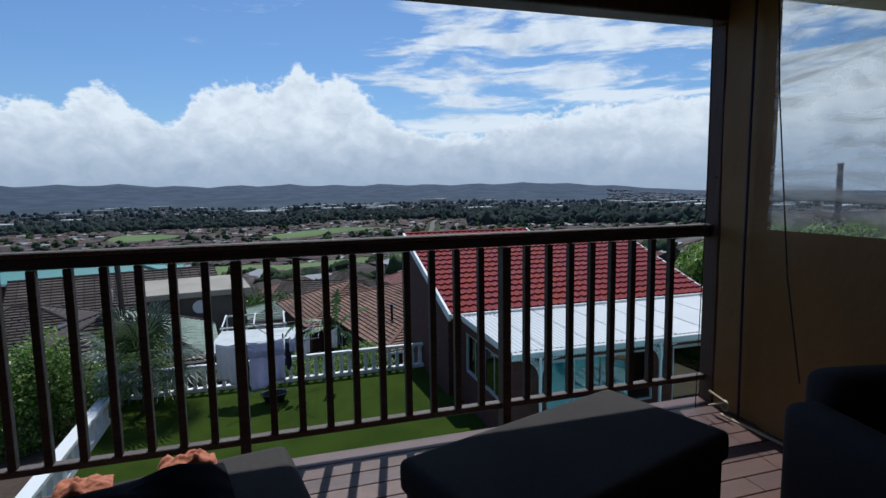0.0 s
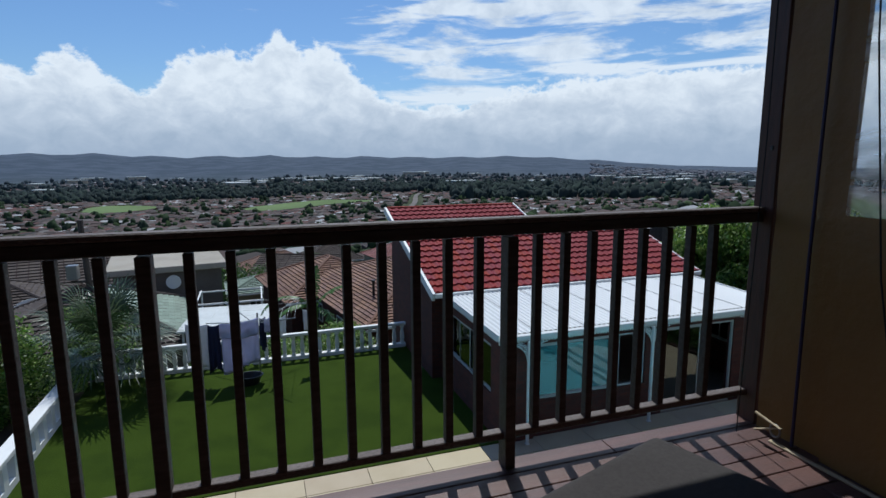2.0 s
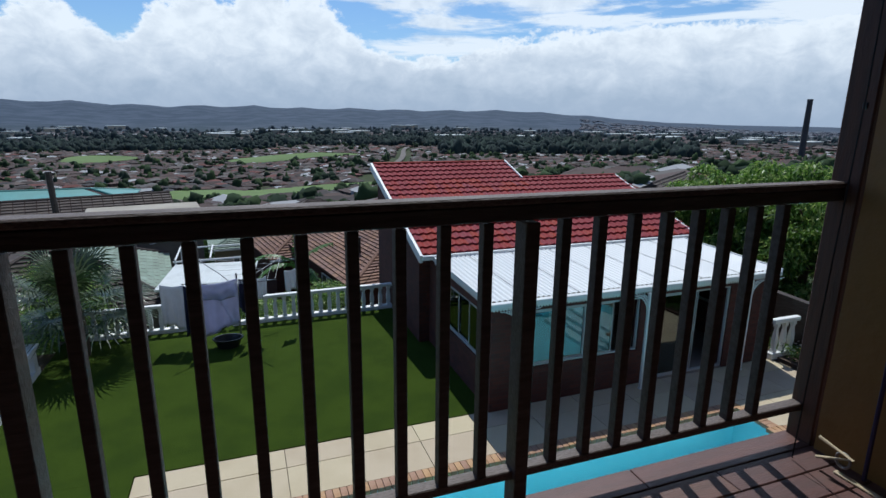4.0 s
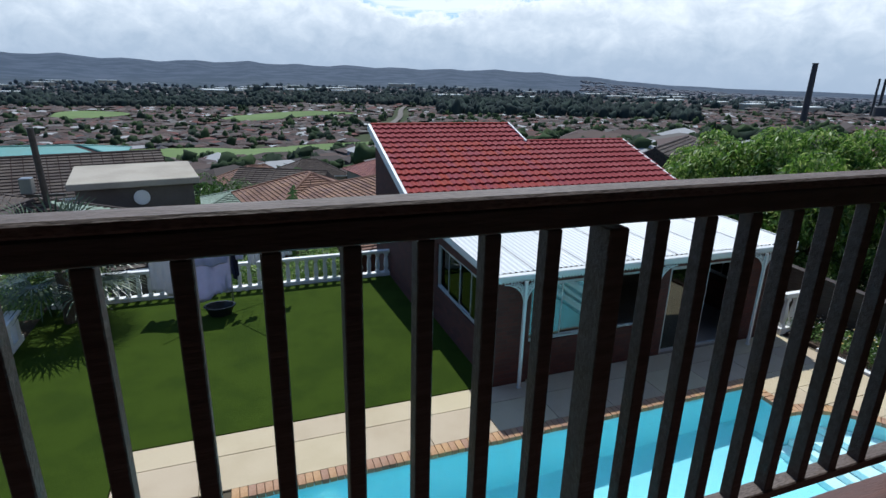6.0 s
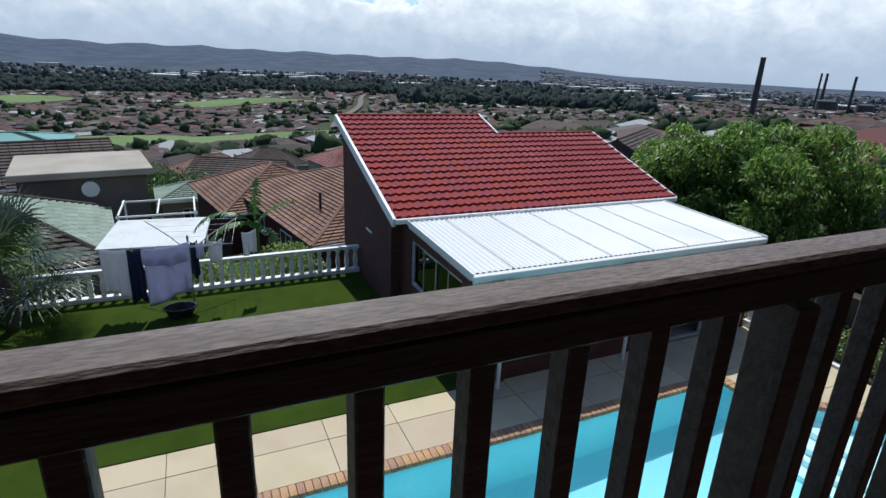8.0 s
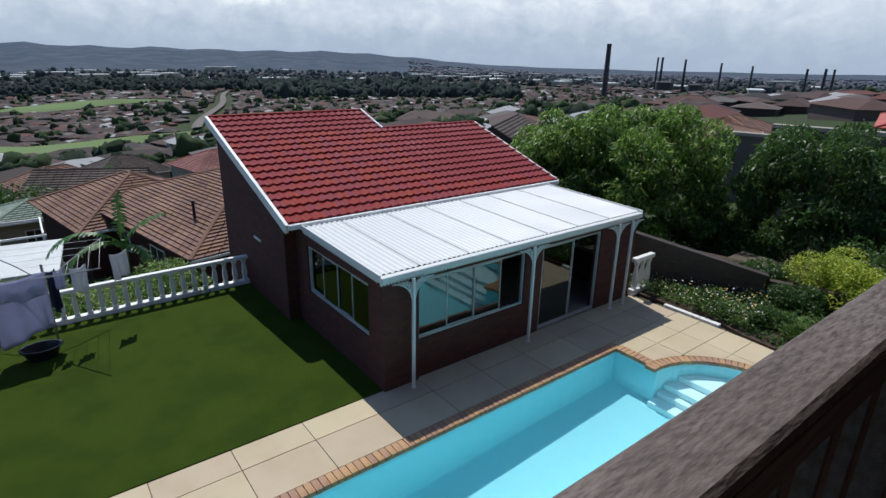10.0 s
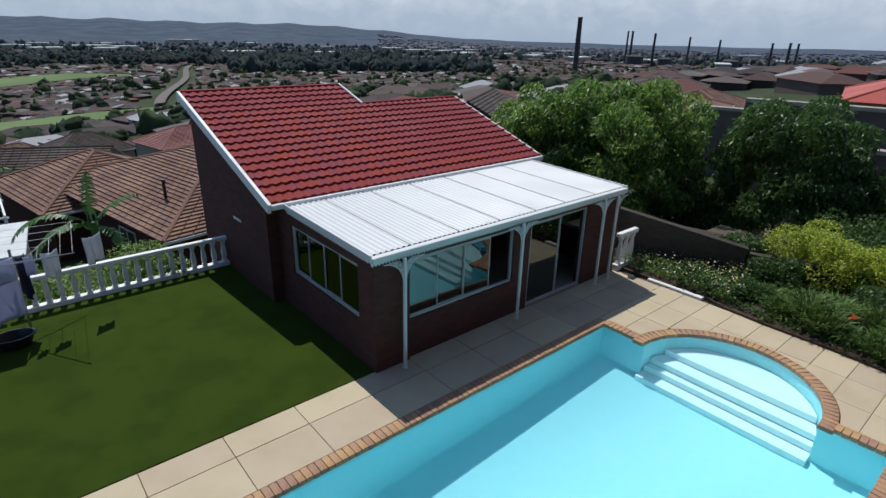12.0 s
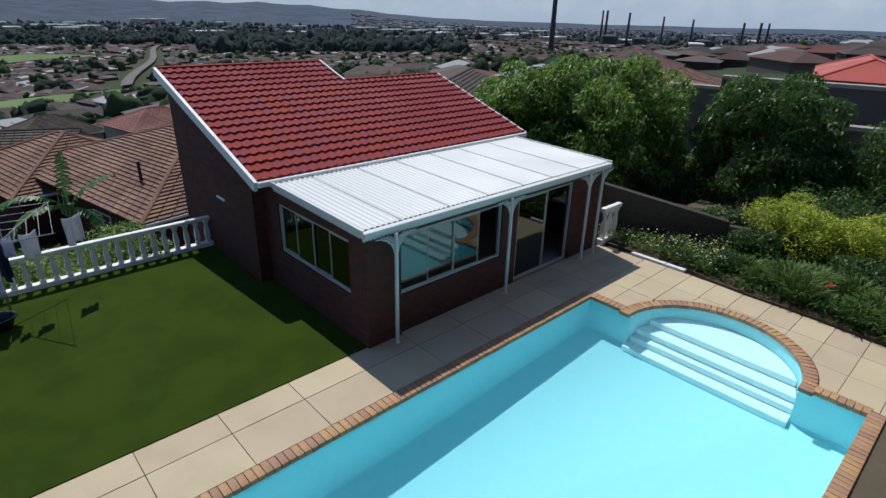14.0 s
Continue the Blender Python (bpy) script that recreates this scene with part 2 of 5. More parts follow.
M = {
    "rail": material("dark_stained_wood", (0.035, 0.02, 0.013), 0.55, vary=0.15, grain=(14, 0.6), stain=(2.5, 0.35), stretch=(0.4, 3, 3), color2=(0.09, 0.075, 0.065), bump=(30, 0.006)),
    "rail_top": material("weathered_rail_wood", (0.15, 0.115, 0.10), 0.65, grain=(170, 0.9), stain=(7, 0.4), stretch=(0.3, 1.2, 1.2), color2=(0.045, 0.03, 0.024), bump=(120, 0.004)),
    "post": material("reddish_post_wood", (0.085, 0.03, 0.015), 0.6, grain=(12, 0.5), stretch=(3, 3, 0.4), color2=(0.03, 0.015, 0.01)),
    "deck": material("deck_board_wood", (0.12, 0.055, 0.045), 0.5, vary=0.35, grain=(9, 0.5), stain=(1.2, 0.4), stretch=(0.5, 4, 4), color2=(0.07, 0.04, 0.035), bump=(40, 0.004)),
    "fabric": material("charcoal_fabric", (0.058, 0.052, 0.05), 0.95, grain=(90, 0.4), stain=(1.5, 0.2), bump=(300, 0.002), spec=0.2),
    "dark_cloth": material("black_cloth", (0.008, 0.008, 0.012), 0.95, bump=(100, 0.004), spec=0.1),
    "orange": material("orange_cloth", (0.55, 0.2, 0.12), 0.9, grain=(50, 0.4), bump=(80, 0.006)),
    "ochre": material("ochre_canvas_plastic", (0.24, 0.125, 0.03), 0.55, grain=(4, 0.2), stain=(1.1, 0.35), bump=(6, 0.02), trans=0.07, color2=(0.2, 0.1, 0.03)),
    "trim_blue": material("blue_stitched_edge", (0.04, 0.03, 0.09), 0.7),
    "cord": material("black_cord", (0.01, 0.01, 0.01), 0.7),
    "rope": material("pale_frayed_cord", (0.55, 0.45, 0.3), 0.8),
    "alu": material("dull_white_window_metal", (0.42, 0.43, 0.43), 0.45, coord="World"),
    "steel": material("dull_steel", (0.3, 0.3, 0.3), 0.4, metal=0.8),
    "turf": material("artificial_turf", (0.044, 0.072, 0.007), 0.95, grain=(160, 0.6), stain=(0.9, 0.5), bump=(350, 0.015), spec=0.05, color2=(0.022, 0.04, 0.007)),
    "slab": material("sandy_paving", (0.50, 0.41, 0.28), 0.85, vary=0.14, grain=(60, 0.25), stain=(0.9, 0.28), coord="World", bump=(150, 0.003), color2=(0.36, 0.28, 0.18)),
    "joint": material("sandy_joint", (0.10, 0.08, 0.05), 0.95),
    "coping": material("orange_coping_brick", (0.42, 0.25, 0.145), 0.8, vary=0.35, grain=(40, 0.35), stain=(3, 0.25), bump=(90, 0.004), color2=(0.26, 0.13, 0.06)),
    "white": material("white_paint", (0.78, 0.78, 0.76), 0.55, grain=(20, 0.08), stain=(1.4, 0.15), coord="World", color2=(0.55, 0.53, 0.48)),
    "white_metal": material("white_powder_coated_metal", (0.64, 0.65, 0.64), 0.5, grain=(15, 0.06), stain=(0.8, 0.12), coord="World", color2=(0.62, 0.63, 0.62)),
    "brick": brick_material("dark_red_brick", (0.10, 0.026, 0.018), (0.06, 0.017, 0.013), (0.045, 0.03, 0.027)),
    "tile": material("red_glazed_roof_tile", (0.24, 0.027, 0.03), 0.7, spec=0.12, vary=0.22, grain=(30, 0.25), stain=(0.6, 0.25), bump=(60, 0.003), color2=(0.2, 0.04, 0.035)),
    "gap": material("roof_underlay", (0.03, 0.012, 0.012), 0.9),
    "old_tile": material("weathered_brown_tile", (0.205, 0.10, 0.062), 0.8, vary=0.35, grain=(20, 0.3), stain=(0.5, 0.4), bump=(50, 0.004), color2=(0.11, 0.06, 0.045), coord="World", island=True),
    "green_tile": material("pale_green_tile", (0.22, 0.28, 0.22), 0.8, vary=0.25, grain=(20, 0.3), bump=(50, 0.004), color2=(0.11, 0.16, 0.12), coord="World", island=True),
    "grey_tile": material("dark_grey_brown_tile", (0.065, 0.045, 0.036), 0.85, vary=0.3, grain=(20, 0.3), color2=(0.035, 0.027, 0.024), coord="World", island=True),
    "plaster": material("grey_brown_plaster", (0.13, 0.11, 0.095), 0.9, stain=(0.5, 0.4), coord="World"),
    "cream": material("cream_plaster", (0.36, 0.32, 0.26), 0.9, stain=(0.5, 0.3), coord="World"),
    "rust": material("rust_red_sheet", (0.42, 0.07, 0.045), 0.6, stain=(0.3, 0.3), coord="World"),
    "rust_tile": material("dull_red_tile", (0.22, 0.055, 0.045), 0.7, vary=0.25, stain=(0.4, 0.4), coord="World", island=True, color2=(0.13, 0.05, 0.045)),
    "teal": material("teal_metal_sheet", (0.10, 0.28, 0.25), 0.5, stain=(0.4, 0.3), coord="World"),
    "glass": glass_material("window_glass", (0.45, 0.5, 0.5), 0.06),
    "film": glass_material("reflective_window_glass", (0.10, 0.28, 0.31), 0.12),
    "clear": None,
    "interior": material("room_plaster", (0.28, 0.25, 0.22), 0.9),
    "shell": shell_material(),
    "step": material("white_pool_plaster", (0.85, 0.93, 0.94), 0.7, grain=(20, 0.05), stain=(1.5, 0.1), coord="World"),
    "water": water_material(),
    "soil": material("dark_garden_soil", (0.07, 0.045, 0.03), 0.95, grain=(12, 0.5), bump=(25, 0.03), coord="World"),
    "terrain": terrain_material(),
    "dry": material("dry_patchy_grass", (0.10, 0.085, 0.04), 0.95, grain=(5, 0.5), stain=(0.5, 0.6), coord="World", bump=(30, 0.02), color2=(0.07, 0.075, 0.03)),
    "bark": material("grey_bark", (0.12, 0.09, 0.065), 0.95, grain=(14, 0.5), bump=(18, 0.02)),
    "leaf": islands("mango_leaves", [(0.085, 0.19, 0.025), (0.15, 0.28, 0.04), (0.24, 0.4, 0.07), (0.05, 0.115, 0.02), (0.42, 0.52, 0.16)], 0.45, trans=0.5, spec=0.5),
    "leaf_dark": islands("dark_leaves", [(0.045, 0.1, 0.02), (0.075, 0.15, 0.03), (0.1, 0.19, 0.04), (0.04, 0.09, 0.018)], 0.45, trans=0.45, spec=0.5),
    "leaf_low": islands("low_cover_leaves", [(0.035, 0.08, 0.018), (0.06, 0.12, 0.025), (0.1, 0.17, 0.04), (0.03, 0.06, 0.018)], 0.8, trans=0.3, spec=0.2),
    "leaf_lime": islands("lime_leaves", [(0.35, 0.44, 0.04), (0.45, 0.52, 0.05), (0.2, 0.3, 0.03), (0.5, 0.55, 0.08)], 0.55, trans=0.3),
    "grass": islands("grass_blades", [(0.09, 0.18, 0.03), (0.14, 0.25, 0.05), (0.07, 0.14, 0.03), (0.2, 0.27, 0.08)], 0.6, trans=0.25),
    "blossom": islands("small_flowers", [(0.8, 0.78, 0.7), (0.75, 0.7, 0.72), (0.85, 0.6, 0.2)], 0.7, trans=0.2),
    "orange_petal": material("orange_petal", (0.75, 0.22, 0.06), 0.6, trans=0.3),
    "palm": islands("palm_fronds", [(0.035, 0.075, 0.02), (0.055, 0.1, 0.03), (0.03, 0.06, 0.018), (0.12, 0.16, 0.08)], 0.4, trans=0.2, spec=0.6),
    "banana": material("banana_leaf", (0.09, 0.2, 0.04), 0.45, grain=(6, 0.4), trans=0.3),
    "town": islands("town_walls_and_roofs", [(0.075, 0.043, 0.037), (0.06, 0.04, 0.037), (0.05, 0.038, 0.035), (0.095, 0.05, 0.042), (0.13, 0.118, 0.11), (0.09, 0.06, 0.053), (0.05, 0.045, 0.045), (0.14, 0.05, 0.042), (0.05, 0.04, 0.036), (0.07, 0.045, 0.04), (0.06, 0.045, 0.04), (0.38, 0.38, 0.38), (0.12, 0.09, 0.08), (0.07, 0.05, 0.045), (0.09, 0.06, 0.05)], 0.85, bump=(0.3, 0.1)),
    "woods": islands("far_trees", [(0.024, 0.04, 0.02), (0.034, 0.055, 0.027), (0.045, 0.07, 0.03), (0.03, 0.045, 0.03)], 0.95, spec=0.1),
    # Greyed leaf greens: haze over the distant woods is part of these colours.
    "far_woods": islands("haze_tinted_far_trees", [(0.03, 0.043, 0.04), (0.038, 0.055, 0.047), (0.026, 0.037, 0.036)], 0.95, spec=0.1),
    "field": material("playing_field_grass", (0.10, 0.16, 0.03), 0.95, grain=(0.2, 0.4), stain=(0.02, 0.5), coord="World", bump=(2, 0.02), color2=(0.08, 0.12, 0.035)),
    "stack": material("dark_chimney_concrete", (0.05, 0.05, 0.055), 0.9, coord="World"),
    "linen": material("pale_lilac_linen", (0.6, 0.6, 0.76), 0.9, grain=(6, 0.2), stain=(0.7, 0.05), trans=0.4, bump=(30, 0.004)),
    "linen_white": material("white_linen", (0.75, 0.75, 0.78), 0.9, trans=0.3, bump=(30, 0.004)),
    "navy": material("navy_towel", (0.02, 0.022, 0.06), 0.95),
    "plastic": material("black_plastic", (0.015, 0.015, 0.017), 0.4),
    "dark_wood": material("dark_fence_timber", (0.06, 0.04, 0.03), 0.8, grain=(10, 0.5), coord="World"),
    "sheet_white": material("pale_roof_sheet", (0.58, 0.6, 0.58), 0.6, stain=(1, 0.3), coord="World"),
    "road": material("asphalt", (0.055, 0.055, 0.058), 0.9, coord="World"),
}


def clear_plastic():
    m = bpy.data.materials.new("clear_wrinkled_plastic")
    m.use_nodes = True
    n = Net(m.node_tree)
    pos = n.node("ShaderNodeTexCoord", out=3)
    p = n.node("ShaderNodeMapping", {"Vector": pos, "Rotation": (radians(35), 0, 0), "Scale": (1, 0.7, 3.0)})
    w = n.noise(p, 1.8, 5.0, 0.55, distort=0.8)
    nor = n.node("ShaderNodeBump", {"Height": w, "Strength": 0.8, "Distance": 0.05})
    milky = n.range(w, 0.42, 0.72, 0.25, 0.8)
    tr = n.node("ShaderNodeBsdfTransparent", {"Color": (0.9, 0.93, 0.95, 1)})
    df = n.node("ShaderNodeBsdfTranslucent", {"Color": (0.78, 0.78, 0.74, 1), "Normal": nor})
    gl = n.node("ShaderNodeBsdfGlossy", {"Roughness": 0.12, "Normal": nor})
    sh = n.node("ShaderNodeMixShader", {0: milky, 1: tr, 2: df})
    sh = n.node("ShaderNodeMixShader", {0: 0.06, 1: sh, 2: gl})
    n.node("ShaderNodeOutputMaterial", {"Surface": sh})
    return m


M["clear"] = clear_plastic()

# ---- mesh helpers ----


def part(name, bm, mat, parent=None, label=""):
    me = bpy.data.meshes.new(name)
    bm.to_mesh(me)
    bm.free()
    me.materials.append(M[mat] if isinstance(mat, str) else mat)
    ob = new(name, me)
    if parent is not None:
        ob.parent = parent
    return tagged(ob, label)


def thing(name, label, category, group="", at=(0, 0, 0), turn=0):
    ob = new(name)
    ob.matrix_world = pose(*at, 0, 0, turn)
    return tagged(ob, label, category, group)


def box(x0, x1, y0, y1, z0, z1, bevel=0.0, bm=None, m=None, segs=1):
    own = bmesh.new()
    bmesh.ops.create_cube(own, size=1)
    bmesh.ops.transform(own, matrix=Matrix.Translation(((x0 + x1) / 2, (y0 + y1) / 2, (z0 + z1) / 2)) @ Matrix.Diagonal((x1 - x0, y1 - y0, z1 - z0, 1)), verts=own.verts)
    if bevel:
        bmesh.ops.bevel(own, geom=own.edges[:], offset=bevel, segments=segs, affect="EDGES", profile=0.5)
    if m:
        bmesh.ops.transform(own, matrix=m, verts=own.verts)
    if bm is None:
        return own
    me = bpy.data.meshes.new("t")
    own.to_mesh(me)
    own.free()
    bm.from_mesh(me)
    bpy.data.meshes.remove(me)
    return bm


def tube(points, radius, sides=8, bm=None, taper=None):
    """A round bar through the points."""
    bm = bm or bmesh.new()
    rings = []
    pts = [Vector(p) for p in points]
    for i, p in enumerate(pts):
        d = (pts[min(i + 1, len(pts) - 1)] - pts[max(i - 1, 0)]).normalized()
        a = d.orthogonal().normalized() if not rings else (ref - d * ref.dot(d)).normalized()
        ref = a
        b = d.cross(a)
        r = radius if taper is None else radius + (taper - radius) * i / (len(pts) - 1)
        rings.append([bm.verts.new(p + (a * math.cos(k * 2 * math.pi / sides) + b * math.sin(k * 2 * math.pi / sides)) * r) for k in range(sides)])
    for u, v in zip(rings, rings[1:]):
        for k in range(sides):
            bm.faces.new((u[k], u[(k + 1) % sides], v[(k + 1) % sides], v[k]))
    bm.faces.new(rings[0][::-1])
    bm.faces.new(rings[-1])
    return bm


def prism(outline, z0, z1, bm=None):
    """An upright solid over a plan outline."""
    bm = bm or bmesh.new()
    lo = [bm.verts.new((x, y, z0)) for x, y in outline]
    hi = [bm.verts.new((x, y, z1)) for x, y in outline]
    n = len(outline)
    for i in range(n):
        bm.faces.new((lo[i], lo[(i + 1) % n], hi[(i + 1) % n], hi[i]))
    bm.faces.new(hi)
    bm.faces.new(lo[::-1])
    return bm


def raw(name, verts, faces, mat, parent=None, label="", smooth=False):
    me = bpy.data.meshes.new(name)
    me.from_pydata([tuple(v) for v in verts], [], [tuple(f) for f in faces])
    me.materials.append(M[mat])
    if smooth:
        me.polygons.foreach_set("use_smooth", [True] * len(me.polygons))
    ob = new(name, me)
    if parent is not None:
        ob.parent = parent
    return tagged(ob, label)


def structure(name, bm, mat, label):
    return tagged(part(name, bm, mat), label, kind="structure")


rng = np.random.default_rng(4)

# ---- ground, garden, pool ----


def fall(x, y):
    """Height of the land outside the garden."""
    x, y = np.asarray(x, float), np.asarray(y, float)
    d = np.maximum(y - 4, 0)
    s = -2.6 - 0.125 * np.minimum(d, 250)
    right = np.clip((x - 8) / 60, 0, 1)
    s = s + right * np.minimum(2.0 + 0.03 * d, 5)
    far = np.clip((np.hypot(x, y) - 250) / 2500, 0, 1)
    s = s - 26 * far
    s = s + 3.0 * np.sin(x / 150 + 1) * np.cos(y / 170) * np.clip((np.hypot(x, y) - 120) / 200, 0, 1)
    az = np.degrees(np.arctan2(x, y))
    dist = np.hypot(x, y)
    rise = np.clip((dist - 1500) / 1600, 0, 1)
    crest = np.interp(az, [-60, -20, 0, 15, 28, 34, 41, 50, 65, 80, 120], [110, 108, 90, 82, 80, 62, 26, 14, 10, 18, 20])
    s = s + rise * rise * (3 - 2 * rise) * crest * (1 + 0.06 * np.sin(az * 1.3) + 0.03 * np.sin(az * 3.7 + 1))
    return s


def build_terrain():
    r = np.concatenate([np.linspace(0, 60, 40), np.geomspace(64, 3900, 70)])
    a = np.radians(np.linspace(0, 360, 241)[:-1])
    verts, faces = [], []
    for ri in r:
        xs, ys = ri * np.sin(a), ri * np.cos(a) + 5
        verts += list(zip(xs, ys, fall(xs, ys)))
    k = len(a)
    for i in range(len(r) - 1):
        for j in range(k):
            faces.append((i * k + j, (i + 1) * k + j, (i + 1) * k + (j + 1) % k, i * k + (j + 1) % k))
    return tagged(raw("ground", verts, faces, "terrain", smooth=True), "hillside and valley land falling away to haze-coloured hills", kind="structure")


build_terrain()

X0, X1, Y0, Y1 = -5.0, 4.79, -6.85, -1.585
CX, CY, CR = 4.73, -4.22, 1.64


def alcove(r, n=28, a0=-90, a1=90):
    return [(CX + r * math.cos(radians(a0 + (a1 - a0) * i / n)), CY + r * math.sin(radians(a0 + (a1 - a0) * i / n))) for i in range(n + 1)]


def sheet_with_hole(outer, hole, z, bm):
    """A flat sheet between an outer outline and a hole."""
    edges = []
    for loop in (outer, hole):
        vs = [bm.verts.new((x, y, z)) for x, y in loop]
        edges += [bm.edges.new((vs[i], vs[(i + 1) % len(vs)])) for i in range(len(vs))]
    bmesh.ops.triangle_fill(bm, edges=edges, use_beauty=True)
    return bm


POOL = [(X0, Y0), (X1, Y0), (X1, CY - CR + 0.02)] + alcove(CR)[1:-1] + [(X1, CY + CR - 0.02), (X1, Y1), (X0, Y1)]
OUT = [(X0 - 0.2, Y0 - 0.2), (X1 + 0.2, Y0 - 0.2), (X1 + 0.2, CY - CR - 0.18)] + alcove(CR + 0.22)[1:-1] + [(X1 + 0.2, CY + CR + 0.18), (X1 + 0.2, Y1 + 0.2), (X0 - 0.2, Y1 + 0.2)]


def build_garden():
    turf = box(-9.3, -0.1, 0.0, 6.62, -0.6, 0.02)
    box(-9.3, -6.66, -4.5, -0.002, -0.6, 0.02, bm=turf)
    structure("lawn", turf, "turf", "flat green artificial turf beside the pool house")
    bed = bmesh.new()
    sheet_with_hole([(-12, -20), (14, -20), (14, -0.0), (7.8, -0.0), (-9.3, -0.0), (-12, 0)][:6], POOL, -0.035, bed)
    structure("pavement", bed, "joint", "sandy mortar bed between the paving slabs")
    # retaining walls of the garden level
    structure("wall_north", box(-9.4, 8.0, 6.62, 6.82, -4.6, 0.0), "plaster", "plastered retaining wall under the white balustrade")
    structure("wall_west", box(-12.0, -9.4, -20, 6.8, -4.6, -0.3), "soil", "earth bank outside the garden wall")
    # the pool basin
    bm = bmesh.new()
    n = len(POOL)
    top = [bm.verts.new((x, y, -0.03)) for x, y in POOL]
    deep = lambda x: -0.84 if x > 2 else -0.84 - 0.35 * min((2 - x) / 5, 1)
    rings = [top]
    for inset, lift in ((0.0, 0.05), (0.04, 0.0)):
        ring = []
        for i in range(n):
            (xa, ya), (x, y), (xb, yb) = POOL[i - 1], POOL[i], POOL[(i + 1) % n]
            e, f = Vector((x - xa, y - ya)).normalized(), Vector((xb - x, yb - y)).normalized()
            w = (Vector((-e.y, e.x)) + Vector((-f.y, f.x))).normalized()
            k = inset / max(0.4, w.dot(Vector((-f.y, f.x))))
            ring.append(bm.verts.new((x + w.x * k, y + w.y * k, deep(x) + lift)))
        rings.append(ring)
    for a, b in zip(rings, rings[1:]):
        for i in range(n):
            bm.faces.new((a[i], a[(i + 1) % n], b[(i + 1) % n], b[i])).smooth = a is not top
    bm.faces.new(rings[-1]).smooth = True
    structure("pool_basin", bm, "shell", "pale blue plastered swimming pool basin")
    for i, (r, z, dx) in enumerate([(CR - 0.02, -0.34, 0.62), (CR - 0.02, -0.47, 0.36), (CR - 0.02, -0.60, 0.12), (CR - 0.02, -0.72, -0.12)]):
        arc = [(x, y) for x, y in alcove(r, 28) if x > CX + dx]
        if dx <= 0.0:
            arc = [(CX + dx, CY - r)] + alcove(r, 28) + [(CX + dx, CY + r)]
        structure("pool_step", prism(arc, z - 0.12 if i < 3 else -0.95, z - 0.003 * i), "step", "white curved step in the shallow end")
    w = bmesh.new()
    w.faces.new([w.verts.new((x, y, -0.13)) for x, y in POOL])
    tagged(part("water", w, "water"), "clear turquoise pool water with small ripples", kind="structure")
    # turf margin and bed soil at the far side
    structure("garden_bed", prism([(7.72, 0.3), (7.8, -2.4), (7.62, -3.0), (7.55, -3.9), (7.53, -5.2), (7.43, -6.3), (7.5, -9), (14.5, -9), (12.0, 3.2), (7.72, 3.2)], -1.8, 0.06), "soil", "dark planted soil beside the paving")


build_garden()


def dry_lawn():
    n = 14
    v = [(10.9 + 14 * i / n, -6 + 15 * j / n) for i in range(n + 1) for j in range(n + 1)]
    v = [(x, y, ground_at(x, y) + 0.12) for x, y in v]
    f = [(i * (n + 1) + j, (i + 1) * (n + 1) + j, (i + 1) * (n + 1) + j + 1, i * (n + 1) + j + 1) for i in range(n) for j in range(n)]
    tagged(raw("dry_lawn", v, f, "dry", smooth=True), "dry patchy lawn under the trees", kind="structure")


def build_kerb():
    b = bmesh.new()
    box(7.66, 7.80, -2.4, -0.95, -0.1, 0.05, 0.008, b)
    structure("kerb", b, "white", "low white painted kerb along the paving")


build_kerb()


# ---- pool house ----
HX0, HX1, HY1 = -0.22, 7.45, 8.2
RX0 = -0.5


